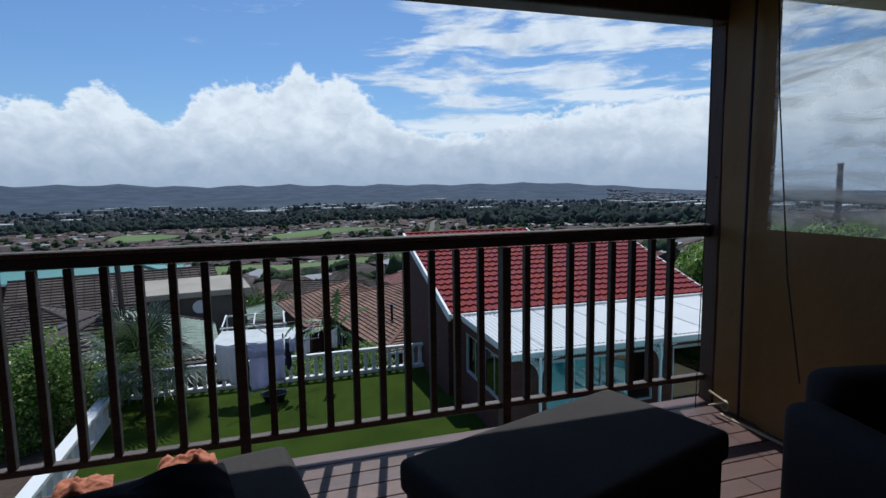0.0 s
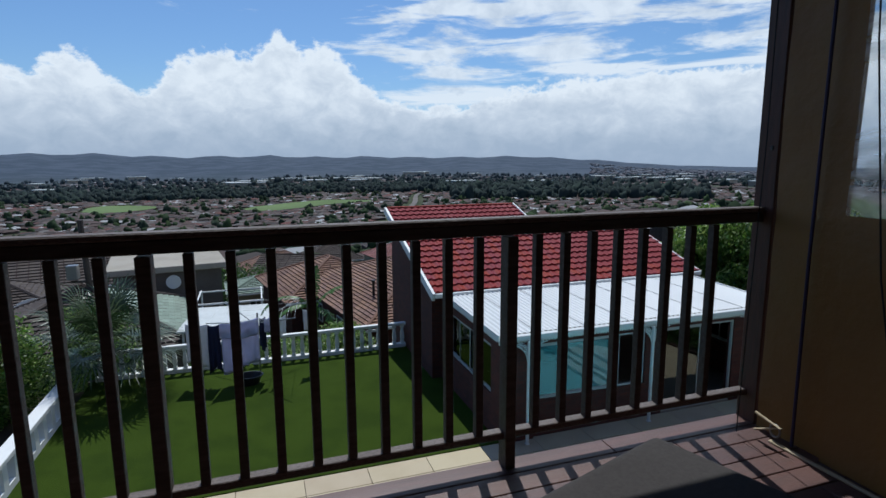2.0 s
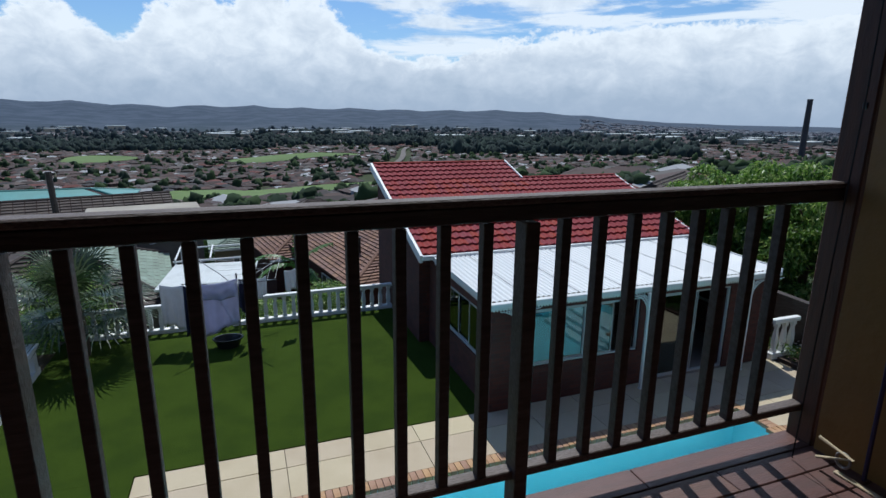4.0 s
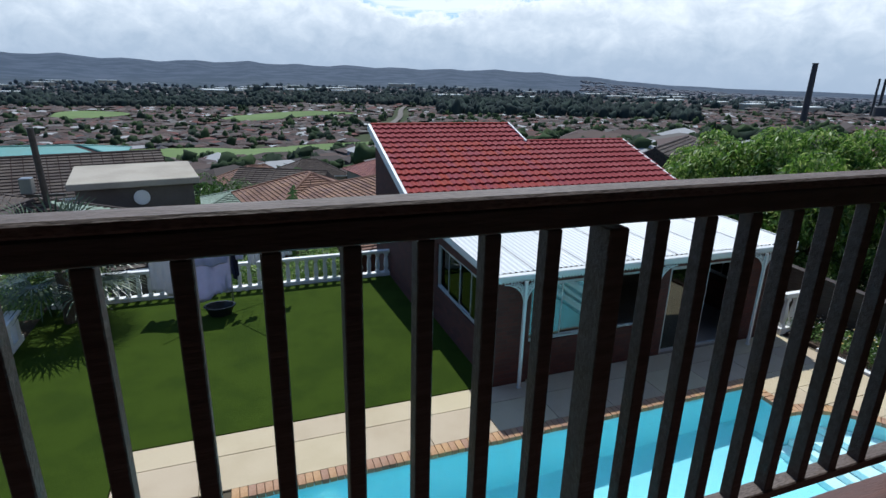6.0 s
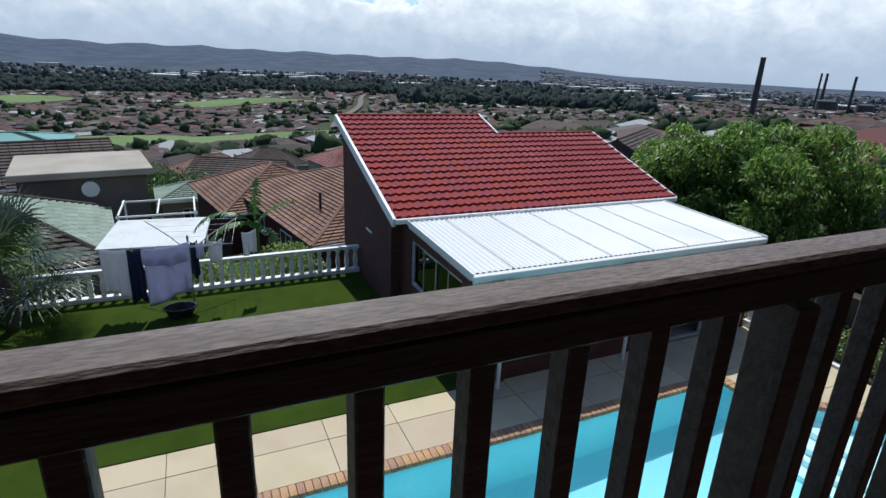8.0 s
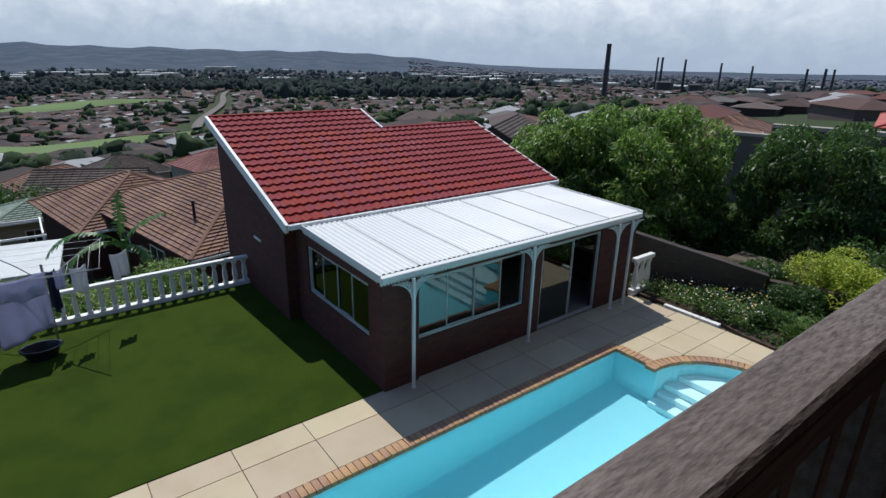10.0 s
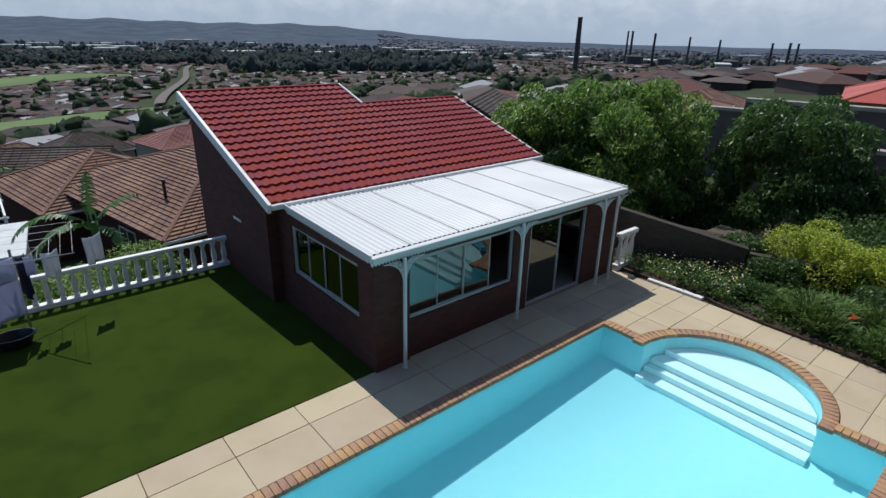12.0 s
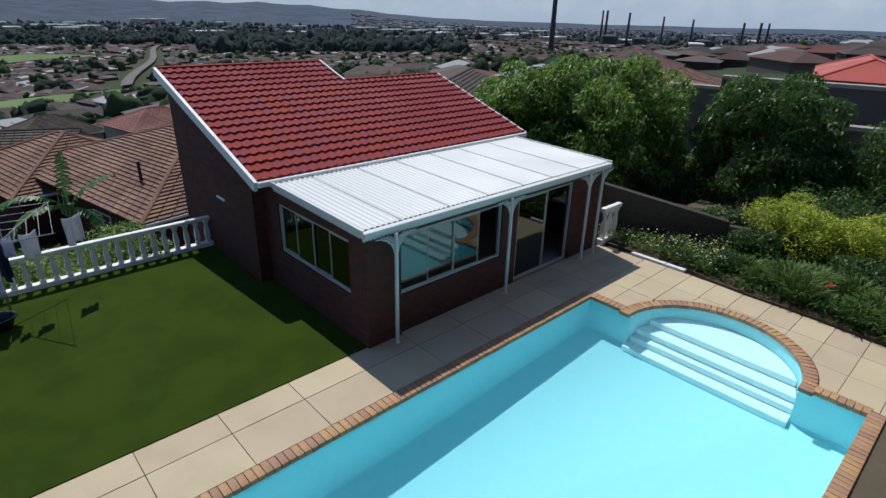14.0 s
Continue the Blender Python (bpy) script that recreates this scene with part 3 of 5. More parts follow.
def build_house():
    h = thing("pool_house", "dark red brick pool house with red tiled roof, sliding door open", "building")
    t = 0.2

    def wall(*a):
        return part("wall", box(*a), "brick", h)

    # front: piers, the wall under the window, lintels; then the sides and the back
    wall(HX0, 0.55, -0.07, t, 0, 2.24)
    for a, b, z0, z1 in [ (0.55, 3.42, 0, 0.82), (0.55, 3.42, 2.08, 2.26), (3.42, 3.95, 0, 2.26), (3.95, 6.02, 2.08, 2.26), (6.02, HX1, 0, 2.26)]:
        wall(a, b, 0, t, z0, z1)
    for a, b, z0, z1 in [(t, 0.47, 0, 2.28), (0.47, 3.15, 0, 0.91), (0.47, 3.15, 2.03, 2.3), (3.15, 3.75, 0, 2.3)]:
        wall(HX0, HX0 + t, a, b, z0, z1)
    wall(RX0, RX0 + t, 3.75, HY1, -4.5, 2.42)
    wall(RX0 + t, HX0, 3.75, 3.95, -0.5, 2.42)
    for a, b, z0, z1 in [(t, 1.0, 0, 2.28), (1.0, 2.4, 0, 0.9), (1.0, 2.4, 2.0, 2.3), (2.4, 3.3, -1, 2.33), (3.3, HY1, -4.5, 2.42)]:
        wall(HX1 - t, HX1, a, b, z0, z1)
    wall(RX0 + t, HX1 - t, HY1 - t, HY1, -4.5, 2.42)
    # gable triangles above the side walls
    for x0, x1, top, ymax in ((RX0, RX0 + t, 4.02, HY1), (HX1 - t, HX1, 3.7, 7.0)):
        g = bmesh.new()
        p = [(3.75, 2.42), (ymax, 2.42), (ymax, 2.32 + (ymax - 3.16) * 0.337)]
        lo = [g.verts.new((x0, y, z)) for y, z in p]
        hi = [g.verts.new((x1, y, z)) for y, z in p]
        g.faces.new(lo), g.faces.new(hi[::-1])
        for i in range(3):
            g.faces.new((lo[i], hi[i], hi[(i + 1) % 3], lo[(i + 1) % 3]))
        bmesh.ops.recalc_face_normals(g, faces=g.faces)
        part("gable", g, "brick", h)
    part("drain_hole", box(RX0 - 0.03, RX0, 5.3, 5.75, 1.55, 1.61, 0.005), "white", h, "white overflow pipe stub")
    part("floor_slab", box(HX0 + 0.02, HX1 - 0.02, 0.02, HY1 - 0.02, -0.3, 0.03), "interior", h)
    part("ceiling", box(HX0 + t, HX1 - t, t, 3.3, 2.12, 2.16), "interior", h)
    part("partition", box(HX0 + t, HX1 - t, 3.75, 3.85, 0.03, 2.12), "interior", h)
    return h


HOUSE = build_house()


def window(parent, name, x0, x1, z0, z1, panes, axis="x", at=0.0, glassmat="film"):
    """A sliding window: an outer frame, and each sash with its pane. panes: list of (start, end, depth, kind)."""
    w = new(name)
    w.parent = parent
    m = Matrix.Identity(4) if axis == "x" else Matrix.Rotation(radians(90), 4, "Z")
    w.matrix_local = (Matrix.Translation((0, at, 0)) if axis == "x" else Matrix.Translation((at, 0, 0))) @ m
    fr = bmesh.new()
    d = (0.0, 0.07) if axis == "x" else (-0.07, 0.0)
    for a, b, c, e in [(x0, x1, z0, z0 + 0.045), (x0, x1, z1 - 0.045, z1), (x0, x0 + 0.03, z0 + 0.045, z1 - 0.045), (x1 - 0.03, x1, z0 + 0.045, z1 - 0.045)]:
        box(a, b, *d, c, e, 0.004, fr)
    part("frame", fr, "alu", w)
    for a, b, k, kind in panes:
        s = bmesh.new()
        y0 = (0.012 + 0.028 * k) * (1 if axis == "x" else -1)
        lo, hi = min(y0, y0 + (0.02 if axis == "x" else -0.02)), max(y0, y0 + (0.02 if axis == "x" else -0.02))
        for p, q, c, e in [(a, b, z0 + 0.045, z0 + 0.075), (a, b, z1 - 0.075, z1 - 0.045), (a, a + 0.024, z0 + 0.075, z1 - 0.075), (b - 0.024, b, z0 + 0.075, z1 - 0.075)]:
            box(p, q, lo, hi, c, e, 0.003, s)
        sash = part("sash", s, "alu", w)
        part("pane", box(a + 0.024, b - 0.024, (lo + hi) / 2 - 0.003, (lo + hi) / 2 + 0.003, z0 + 0.075, z1 - 0.075), kind, w)
    return w


window(HOUSE, "window", 0.56, 3.41, 0.83, 2.07, [(0.6, 1.32, 0, "film"), (1.3, 2.02, 1, "film"), (2.0, 2.74, 0, "film")], at=0.03)
window(HOUSE, "window", 0.48, 3.14, 0.92, 2.02, [(0.51, 1.19, 0, "glass"), (1.15, 1.84, 1, "glass"), (1.79, 2.48, 0, "glass"), (2.43, 3.11, 1, "glass")], axis="y", at=HX0 + 0.03)
window(HOUSE, "window", 1.0, 2.4, 0.9, 2.0, [(1.04, 1.72, 0, "glass"), (1.68, 2.36, 1, "glass")], axis="y", at=HX1 - 0.12)
window(HOUSE, "sliding_door", 3.96, 6.01, 0.03, 2.07, [(4.0, 5.02, 0, "film"), (4.1, 5.1, 1, "glass")], at=0.03)


def build_patio_cover():
    c = thing("patio_cover", "white corrugated patio cover on thin posts with lace brackets", "patio roof")
    x0, x1, y0, y1 = -0.31, 7.36, -0.07, 3.16
    z0, z1 = 2.375, 2.47
    seams = [x0, 0.57, 1.75, 2.86, 3.98, 4.99, 6.14, x1]
    for a, b in zip(seams, seams[1:]):
        k = round((b - a) / 0.12)
        xs = np.linspace(a + 0.006, b - 0.006, k * 6 + 1)
        zs = 0.016 * np.cos(np.linspace(0, k * 2 * math.pi, k * 6 + 1))
        verts = [(x, y0 + 0.03, z0 + z) for x, z in zip(xs, zs)] + [(x, y1, z1 + z) for x, z in zip(xs, zs)]
        m = len(xs)
        faces = [(i, i + 1, m + i + 1, m + i) for i in range(m - 1)]
        ob = raw("roof_sheet", verts, faces, "white_metal", c)
        so = ob.modifiers.new("thick", "SOLIDIFY")
        so.thickness = 0.004
        part("seam", box(b - 0.012, b + 0.012, y0 + 0.03, y1, 0.0, 0.02, m=Matrix.Translation((0, 0, z0 - y0 * 0.0294)) @ Matrix.Rotation(math.atan2(z1 - z0, y1 - y0), 4, "X")), "steel", c, "dark lap joint") if b < x1 else None
    part("gutter", box(x0, x1, y0 - 0.12, y0 + 0.02, 2.25, 2.365, 0.012), "white_metal", c, "white front gutter")
    part("side_trim", box(x0 - 0.03, x0, y0 - 0.09, y1, -0.07, 0.05, 0.006, m=Matrix.Translation((0, 0, 2.375)) @ Matrix.Rotation(math.atan2(z1 - z0, y1 - y0), 4, "X")), "white_metal", c)
    part("side_trim", box(x1, x1 + 0.03, y0 - 0.09, y1, -0.07, 0.05, 0.006, m=Matrix.Translation((0, 0, 2.375)) @ Matrix.Rotation(math.atan2(z1 - z0, y1 - y0), 4, "X")), "white_metal", c)
    for i, x in enumerate((0.315, 3.41, 6.35, 6.90)):
        p = box(x - 0.028, x + 0.028, -0.27, -0.214, 0.0, 2.25, 0.005)
        box(x - 0.04, x + 0.04, -0.282, -0.202, 0.0, 0.02, bm=p)
        part("post", p, "white_metal", c)
        for sgn in ((-1, 1) if i != 3 else (1,)):
            part("lace_bracket", bracket(x, sgn), "white_metal", c, "white cast lace bracket")
    # hanging scallops along the front and the near side
    for a, b, along in ((x0, x1, "x"), (y0, y1 - 0.1, "y"), (y0, y1 - 0.1, "r")):
        v, f = [], []
        k = int((b - a) / 0.07)
        st = (b - a) / k
        for i in range(k):
            s = a + i * st
            pts = [(s, 0), (s + st, 0), (s + st, -0.03), (s + st * 0.75, -0.055), (s + st / 2, -0.07), (s + st * 0.25, -0.055), (s, -0.03)]
            o = len(v)
            for p, z in pts:
                if along == "x":
                    v.append((p, y0 - 0.04, 2.25 + z))
                else:
                    v.append((x0 - 0.015 if along == "y" else x1 + 0.015, p, 2.31 + (p - y0) * 0.029 + z))
            f.append(tuple(range(o, o + 7)))
        ob = raw("valance", v, f, "white_metal", c, "white scalloped valance")
        ob.modifiers.new("thick", "SOLIDIFY").thickness = 0.006


def bracket(x, sgn):
    bm = bmesh.new()
    y = -0.242
    arc = [(x + sgn * (0.03 + 0.40 - 0.40 * math.cos(a)), y, 2.24 - 0.42 + 0.40 * math.sin(a)) for a in [i * math.pi / 20 for i in range(11)]]
    tube(arc, 0.011, 4, bm)
    arc2 = [(x + sgn * (0.03 + 0.30 * (1 - math.cos(a)) * 1.0), y, 2.24 - 0.30 + 0.29 * math.sin(a)) for a in [i * math.pi / 16 for i in range(9)]]
    tube(arc2, 0.007, 4, bm)
    for i in range(1, 9):
        for r, k in ((0.0, 0.5), (0.5, 0.42), (1.0, 0.4)):
            p = Vector(arc[i])
            q = Vector((x + sgn * 0.03, y, 2.24))
            c = p.lerp(q, 0.1 + 0.33 * r)
            w = 0.032 * (1.2 - abs(i - 5) * 0.07)
            ring = [c + Vector((math.cos(a) * w, 0, math.sin(a) * w)) for a in [j * math.pi / 3 + i for j in range(6)]]
            tube(ring, 0.005, 3, bm)
    for i in range(11):
        a = Vector(arc[i])
        o = (a - Vector((x + sgn * 0.03, y, 2.24))).normalized() * 0.03
        tube([a, a + o], 0.009, 3, bm, 0.003)
    return bm


build_patio_cover()

ROOF = Matrix.Translation((0, 3.23, 2.515)) @ Matrix.Rotation(math.atan(0.337), 4, "X")
SL = 1.0 / math.cos(math.atan(0.337))


def build_roof():
    roof = new("roof")
    roof.parent = HOUSE
    l1, l2 = (8.51 - 3.23) * SL, (7.21 - 3.23) * SL
    b = bmesh.new()
    box(-0.58, 4.16, 0.03, l1 - 0.02, -0.10, -0.01, bm=b)
    box(4.16, 7.93, 0.03, l2 - 0.02, -0.10, -0.01, bm=b)
    o = part("underlay", b, "gap", roof)
    o.matrix_local = ROOF
    for args in [(-0.66, -0.58, -0.06, l1 + 0.02, -0.17, 0.045), (7.93, 7.99, -0.06, l2 + 0.02, -0.17, 0.05), (4.16, 4.22, l2 - 0.05, l1 + 0.02, -0.05, 0.075)]:
        o = part("barge_board", box(*args, 0.006), "white", roof)
        o.matrix_local = ROOF
    part("fascia_gutter", box(-0.60, 7.95, 3.11, 3.225, 2.42, 2.535, 0.012), "white", roof, "white eaves gutter")
    for args in [(-0.58, 4.16, l1 - 0.06, l1 + 0.02, 0.0, 0.075), (4.22, 7.93, l2 - 0.06, l2 + 0.02, 0.0, 0.075)]:
        o = part("ridge_cap", box(*args, 0.01), "tile", roof, "dark top edge of the tiles")
        o.matrix_local = ROOF
    return roof


ROOF_OB = build_roof()

# ---- balustrade and garden wall ----


def baluster_mesh(h=0.60):
    prof = [(0.055, 0), (0.055, 0.06), (0.04, 0.08), (0.058, 0.2), (0.052, 0.32), (0.034, 0.48), (0.04, 0.51), (0.055, 0.54), (0.055, h)]
    bm = bmesh.new()
    rings = []
    for r, z in prof:
        rings.append([bm.verts.new((sx * r, sy * r, z)) for sx, sy in ((-1, -1), (1, -1), (1, 1), (-1, 1))])
    for u, v in zip(rings, rings[1:]):
        for k in range(4):
            bm.faces.new((u[k], u[(k + 1) % 4], v[(k + 1) % 4], v[k]))
    bm.faces.new(rings[0][::-1]), bm.faces.new(rings[-1])
    return bm


def balustrade(name, p, q, label, base=0.0, step=0.255):
    p, q = Vector((*p, base)), Vector((*q, base))
    d = q - p
    L = d.length
    b = thing(name, label, "balustrade")
    b.matrix_world = Matrix.Translation(p) @ Matrix.Rotation(math.atan2(d.y, d.x), 4, "Z")
    part("plinth", box(0, L, -0.09, 0.09, 0.0, 0.13, 0.01), "white", b)
    part("handrail", box(-0.02, L + 0.02, -0.075, 0.075, 0.73, 0.82, 0.02, segs=2), "white", b)
    first = None
    k = int(L / step)
    for i in range(k):
        if first is None:
            first = part("baluster", baluster_mesh(), "white", b)
            o = first
        else:
            o = new("baluster", first.data)
            o.parent = b
        o.location = ((i + 0.5) * L / k, 0, 0.13)
    return b


balustrade("balustrade", (-5.15, 6.58), (-0.47, 6.62), "white painted concrete balustrade at the edge of the turf")
balustrade("balustrade", (-9.2, 6.62), (-5.25, 6.58), "white painted concrete balustrade behind the washing line")
balustrade("balustrade", (7.52, -0.03), (8.36, -0.03), "white concrete balustrade beside the patio door end").scale.z = 1.3


def garden_wall():
    w = thing("garden_wall", "white painted low wall with pierced blocks beside the lawn", "wall")
    b = bmesh.new()
    box(-9.5, -9.3, -3.0, 4.9, -0.6, 0.16, bm=b)
    for i in range(16):
        y = -2.9 + i * 0.5
        box(-9.5, -9.3, y, y + 0.2, 0.16, 0.62, bm=b)
    part("body", b, "white", w)
    part("coping", box(-9.54, -9.26, -3.0, 4.95, 0.62, 0.72, 0.01), "white", w)


garden_wall()

# ---- deck ----
DZ = 4.40


def build_deck():
    rail = thing("deck_railing", "dark stained timber railing with square balusters round the deck", "railing")
    part("handrail", box(-9.0, -2.15, -7.546, -7.470, 5.617, 5.645, 0.006), "rail_top", rail, "weathered grey-brown top rail")
    part("rail_beam", box(-9.0, -2.15, -7.543, -7.474, 5.562, 5.615, 0.004), "rail", rail)
    part("bottom_rail", box(-9.0, -2.15, -7.53, -7.475, 4.545, 4.583, 0.004), "rail_top", rail, "worn bottom rail")
    first = None
    posts = [-3.69 - 1.53 * k for k in range(4)]
    xs = [-3.69 + 0.153 * k for k in range(-35, 9)]
    for x in xs:
        if any(abs(x - p) < 0.02 for p in posts):
            part("post", box(x - 0.027, x + 0.027, -7.555, -7.47, 4.14, 5.555, 0.004), "rail", rail)
            continue
        o = part("baluster", box(-0.019, 0.019, -0.022, 0.022, 4.58, 5.556, 0.003), "rail", rail) if first is None else new("baluster", first.data)
        first = first or o
        o.parent = rail
        o.location = (x, -7.503, 0)
    structure("deck_joist", box(-9.0, 0.5, -7.50, -7.462, 4.12, 4.365), "rail", "dark edge board of the deck")
    structure("deck_frame", box(-9.0, 0.5, -13.0, -7.505, 4.2, 4.365), "gap", "dark joists under the deck boards")
    post = thing("roof_post", "reddish stained timber post at the deck corner", "post")
    part("shaft", box(-2.165, -2.05, -7.60, -7.47, 4.36, 6.95, 0.006), "post", post)
    part("knot", box(-2.171, -2.164, -7.57, -7.55, 5.95, 5.975, 0.003), "plastic", post, "dark screw head")
    structure("ceiling", box(-9.5, 0.5, -13.5, -7.3, 7.25, 7.35), "ochre", "timber and sheet ceiling over the deck")
    structure("beam", box(-9.0, -2.0, -7.62, -7.46, 6.955, 7.25, 0.008), "post", "timber roof beam over the railing")
    # The next three walls are unseen, added to block southern sky light.
    structure("wall_south", box(-16, 14, -13.6, -13.2, -0.3, 9.5), "plaster", "unseen house wall behind the deck, sized to block sky light")
    structure("wall_lower", box(-16, 14, -8.9, -8.7, -0.3, 4.2), "plaster", "unseen lower storey wall under the deck, blocking sky light")
    structure("wall_east", box(0.5, 14, -9.0, -8.7, 4.2, 8.5), "plaster", "unseen upper storey wall beside the deck, blocking sky light")
    structure("wall_west", box(-9.2, -9.05, -13.2, -8.6, 4.2, 7.25), "plaster", "plain side wall of the deck")


build_deck()


def build_screen():
    s = thing("canvas_blind", "ochre plastic drop blind with a clear window, beside the post", "blind")
    x = -2.2

    def panel(y0, y1, z0, z1, name, mat, label="", seed=0, push=0.0):
        ny, nz = max(2, int((y1 - y0) / 0.08)), max(2, int((z1 - z0) / 0.08))
        v, f = [], []
        for i in range(ny + 1):
            for j in range(nz + 1):
                y, z = y0 + (y1 - y0) * i / ny, z0 + (z1 - z0) * j / nz
                w = 0.014 * noise.noise((y * 2.2, z * 1.1, 0)) + 0.008 * noise.noise((y * 5, z * 4, 3))
                v.append((x + w + push, y, z))
        for i in range(ny):
            for j in range(nz):
                a = i * (nz + 1) + j
                f.append((a, a + 1, a + nz + 2, a + nz + 1))
        o = raw(name, v, f, mat, s, label, smooth=True)
        return o
    zw = 5.64
    panel(-8.01, -7.62, 4.40, 7.2, "side_strip", "ochre", push=0.03)
    panel(-12.0, -8.01, 4.40, zw, "lower_sheet", "ochre")
    panel(-12.0, -8.01, zw, 7.0, "clear_window", "clear", "wrinkled clear plastic window")
    panel(-12.0, -8.01, 7.0, 7.2, "top_sheet", "ochre")
    part("hem", tube([(x - 0.01, -7.87, 4.41), (x - 0.015, -7.865, 5.4), (x - 0.01, -7.87, 7.2)], 0.009, 6), "trim_blue", s, "dark blue stitched hem")
    part("track", box(x - 0.07, x - 0.045, -9.6, -7.78, 4.40, 4.412, 0.004), "rope", s, "pale strip along the foot of the blind")
    part("ring", tube([(x - 0.05, -7.80 + 0.03 * math.cos(a), 4.47 + 0.035 * math.sin(a)) for a in [i * math.pi / 6 for i in range(13)]], 0.006, 6), "steel", s, "steel eyelet ring")
    c = thing("blind_cord", "thin black cord hanging slanted in front of the blind", "cord")
    part("cord", tube([(-2.26, -8.05, 7.2), (-2.28, -8.12, 6.4), (-2.34, -8.28, 5.4), (-2.38, -8.42, 4.85)], 0.004, 5), "cord", c)
    c = thing("blind_cord", "thin black cord hanging straight beside the post", "cord")
    part("cord", tube([(-2.32, -7.65, 6.96), (-2.325, -7.66, 6.0), (-2.35, -7.66, 5.0), (-2.35, -7.65, 4.41)], 0.003, 5), "cord", c)
    c = thing("frayed_cord", "short pale frayed cord end tied to the foot of the post", "cord")
    part("cord", tube([(-2.30, -7.72, 4.45), (-2.295, -7.86, 4.52), (-2.305, -7.72, 4.55)], 0.008, 6), "rope", c)


build_screen()


def soft_box(w, d, z0, z1, r=0.06):
    bm = box(-w / 2, w / 2, -d / 2, d / 2, z0, z1)
    bmesh.ops.bevel(bm, geom=bm.edges[:], offset=r, segments=4, affect="EDGES", profile=0.6)
    for f in bm.faces:
        f.smooth = True
    return bm


def build_furniture():
    o = thing("ottoman", "large charcoal fabric ottoman on the deck near the railing", "ottoman", at=(-3.98, -8.81, DZ), turn=18)
    part("body", soft_box(1.15, 0.58, 0.04, 0.46, 0.05), "fabric", o)
    part("cushion", soft_box(1.18, 0.61, 0.42, 0.55, 0.045), "fabric", o)
    for sx in (-1, 1):
        for sy in (-1, 1):
            part("foot", tube([(sx * 0.48, sy * 0.22, 0), (sx * 0.48, sy * 0.22, 0.05)], 0.025, 8), "plastic", o)
    o = thing("lounge_seat", "charcoal fabric lounge seat beside the railing with clothes on it", "seat", at=(-5.72, -9.04, DZ), turn=10)
    part("base", soft_box(1.58, 0.93, 0.04, 0.44, 0.05), "fabric", o)
    part("seat_cushion", soft_box(1.61, 0.95, 0.41, 0.55, 0.05), "fabric", o)
    o = thing("armchair", "dark upholstered armchair in front of the ochre blind", "armchair", at=(-2.58, -9.34, DZ), turn=168)
    part("seat_cushion", soft_box(0.75, 0.75, 0.05, 0.42, 0.06), "fabric", o)
    part("backrest", soft_box(0.8, 0.2, 0.3, 0.74, 0.09), "fabric", o).location = (0, -0.35, 0)
    part("armrest", soft_box(0.18, 0.75, 0.05, 0.62, 0.07), "fabric", o).location = (0.45, 0, 0)
    part("armrest", soft_box(0.18, 0.75, 0.05, 0.62, 0.07), "fabric", o).location = (-0.45, 0, 0)

    def cloth(name, label, at, w, d, h, mat, seed, cat):
        t = thing(name, label, cat, at=at, turn=12)
        v, f = [], []
        n = 22
        for i in range(n + 1):
            for j in range(n + 1):
                u, q = i / n * 2 - 1, j / n * 2 - 1
                e = max(0, 1 - u ** 4) * max(0, 1 - q ** 4)
                z = h * e ** 0.5 * (0.55 + 0.6 * noise.noise((u * 2 + seed, q * 2, seed)) + 0.2 * noise.noise((u * 6, q * 6, seed)))
                v.append((u * w / 2, q * d / 2, max(z, 0.004)))
        for i in range(n):
            for j in range(n):
                a = i * (n + 1) + j
                f.append((a, a + n + 1, a + n + 2, a + 1))
        raw("fold", v, f, mat, t, smooth=True)
    cloth("jacket", "crumpled black jacket lying on the lounge seat", (-5.72, -8.86, DZ + 0.545), 1.1, 0.44, 0.11, "dark_cloth", 3, "clothes")
    cloth("towel", "crumpled orange and pink towel on the lounge seat", (-5.35, -8.52, DZ + 0.545), 0.19, 0.11, 0.07, "orange", 7, "towel")
    cloth("towel", "small orange towel corner on the lounge seat", (-5.66, -8.57, DZ + 0.545), 0.17, 0.11, 0.05, "orange", 9, "towel")


build_furniture()

# ---- neighbours ----


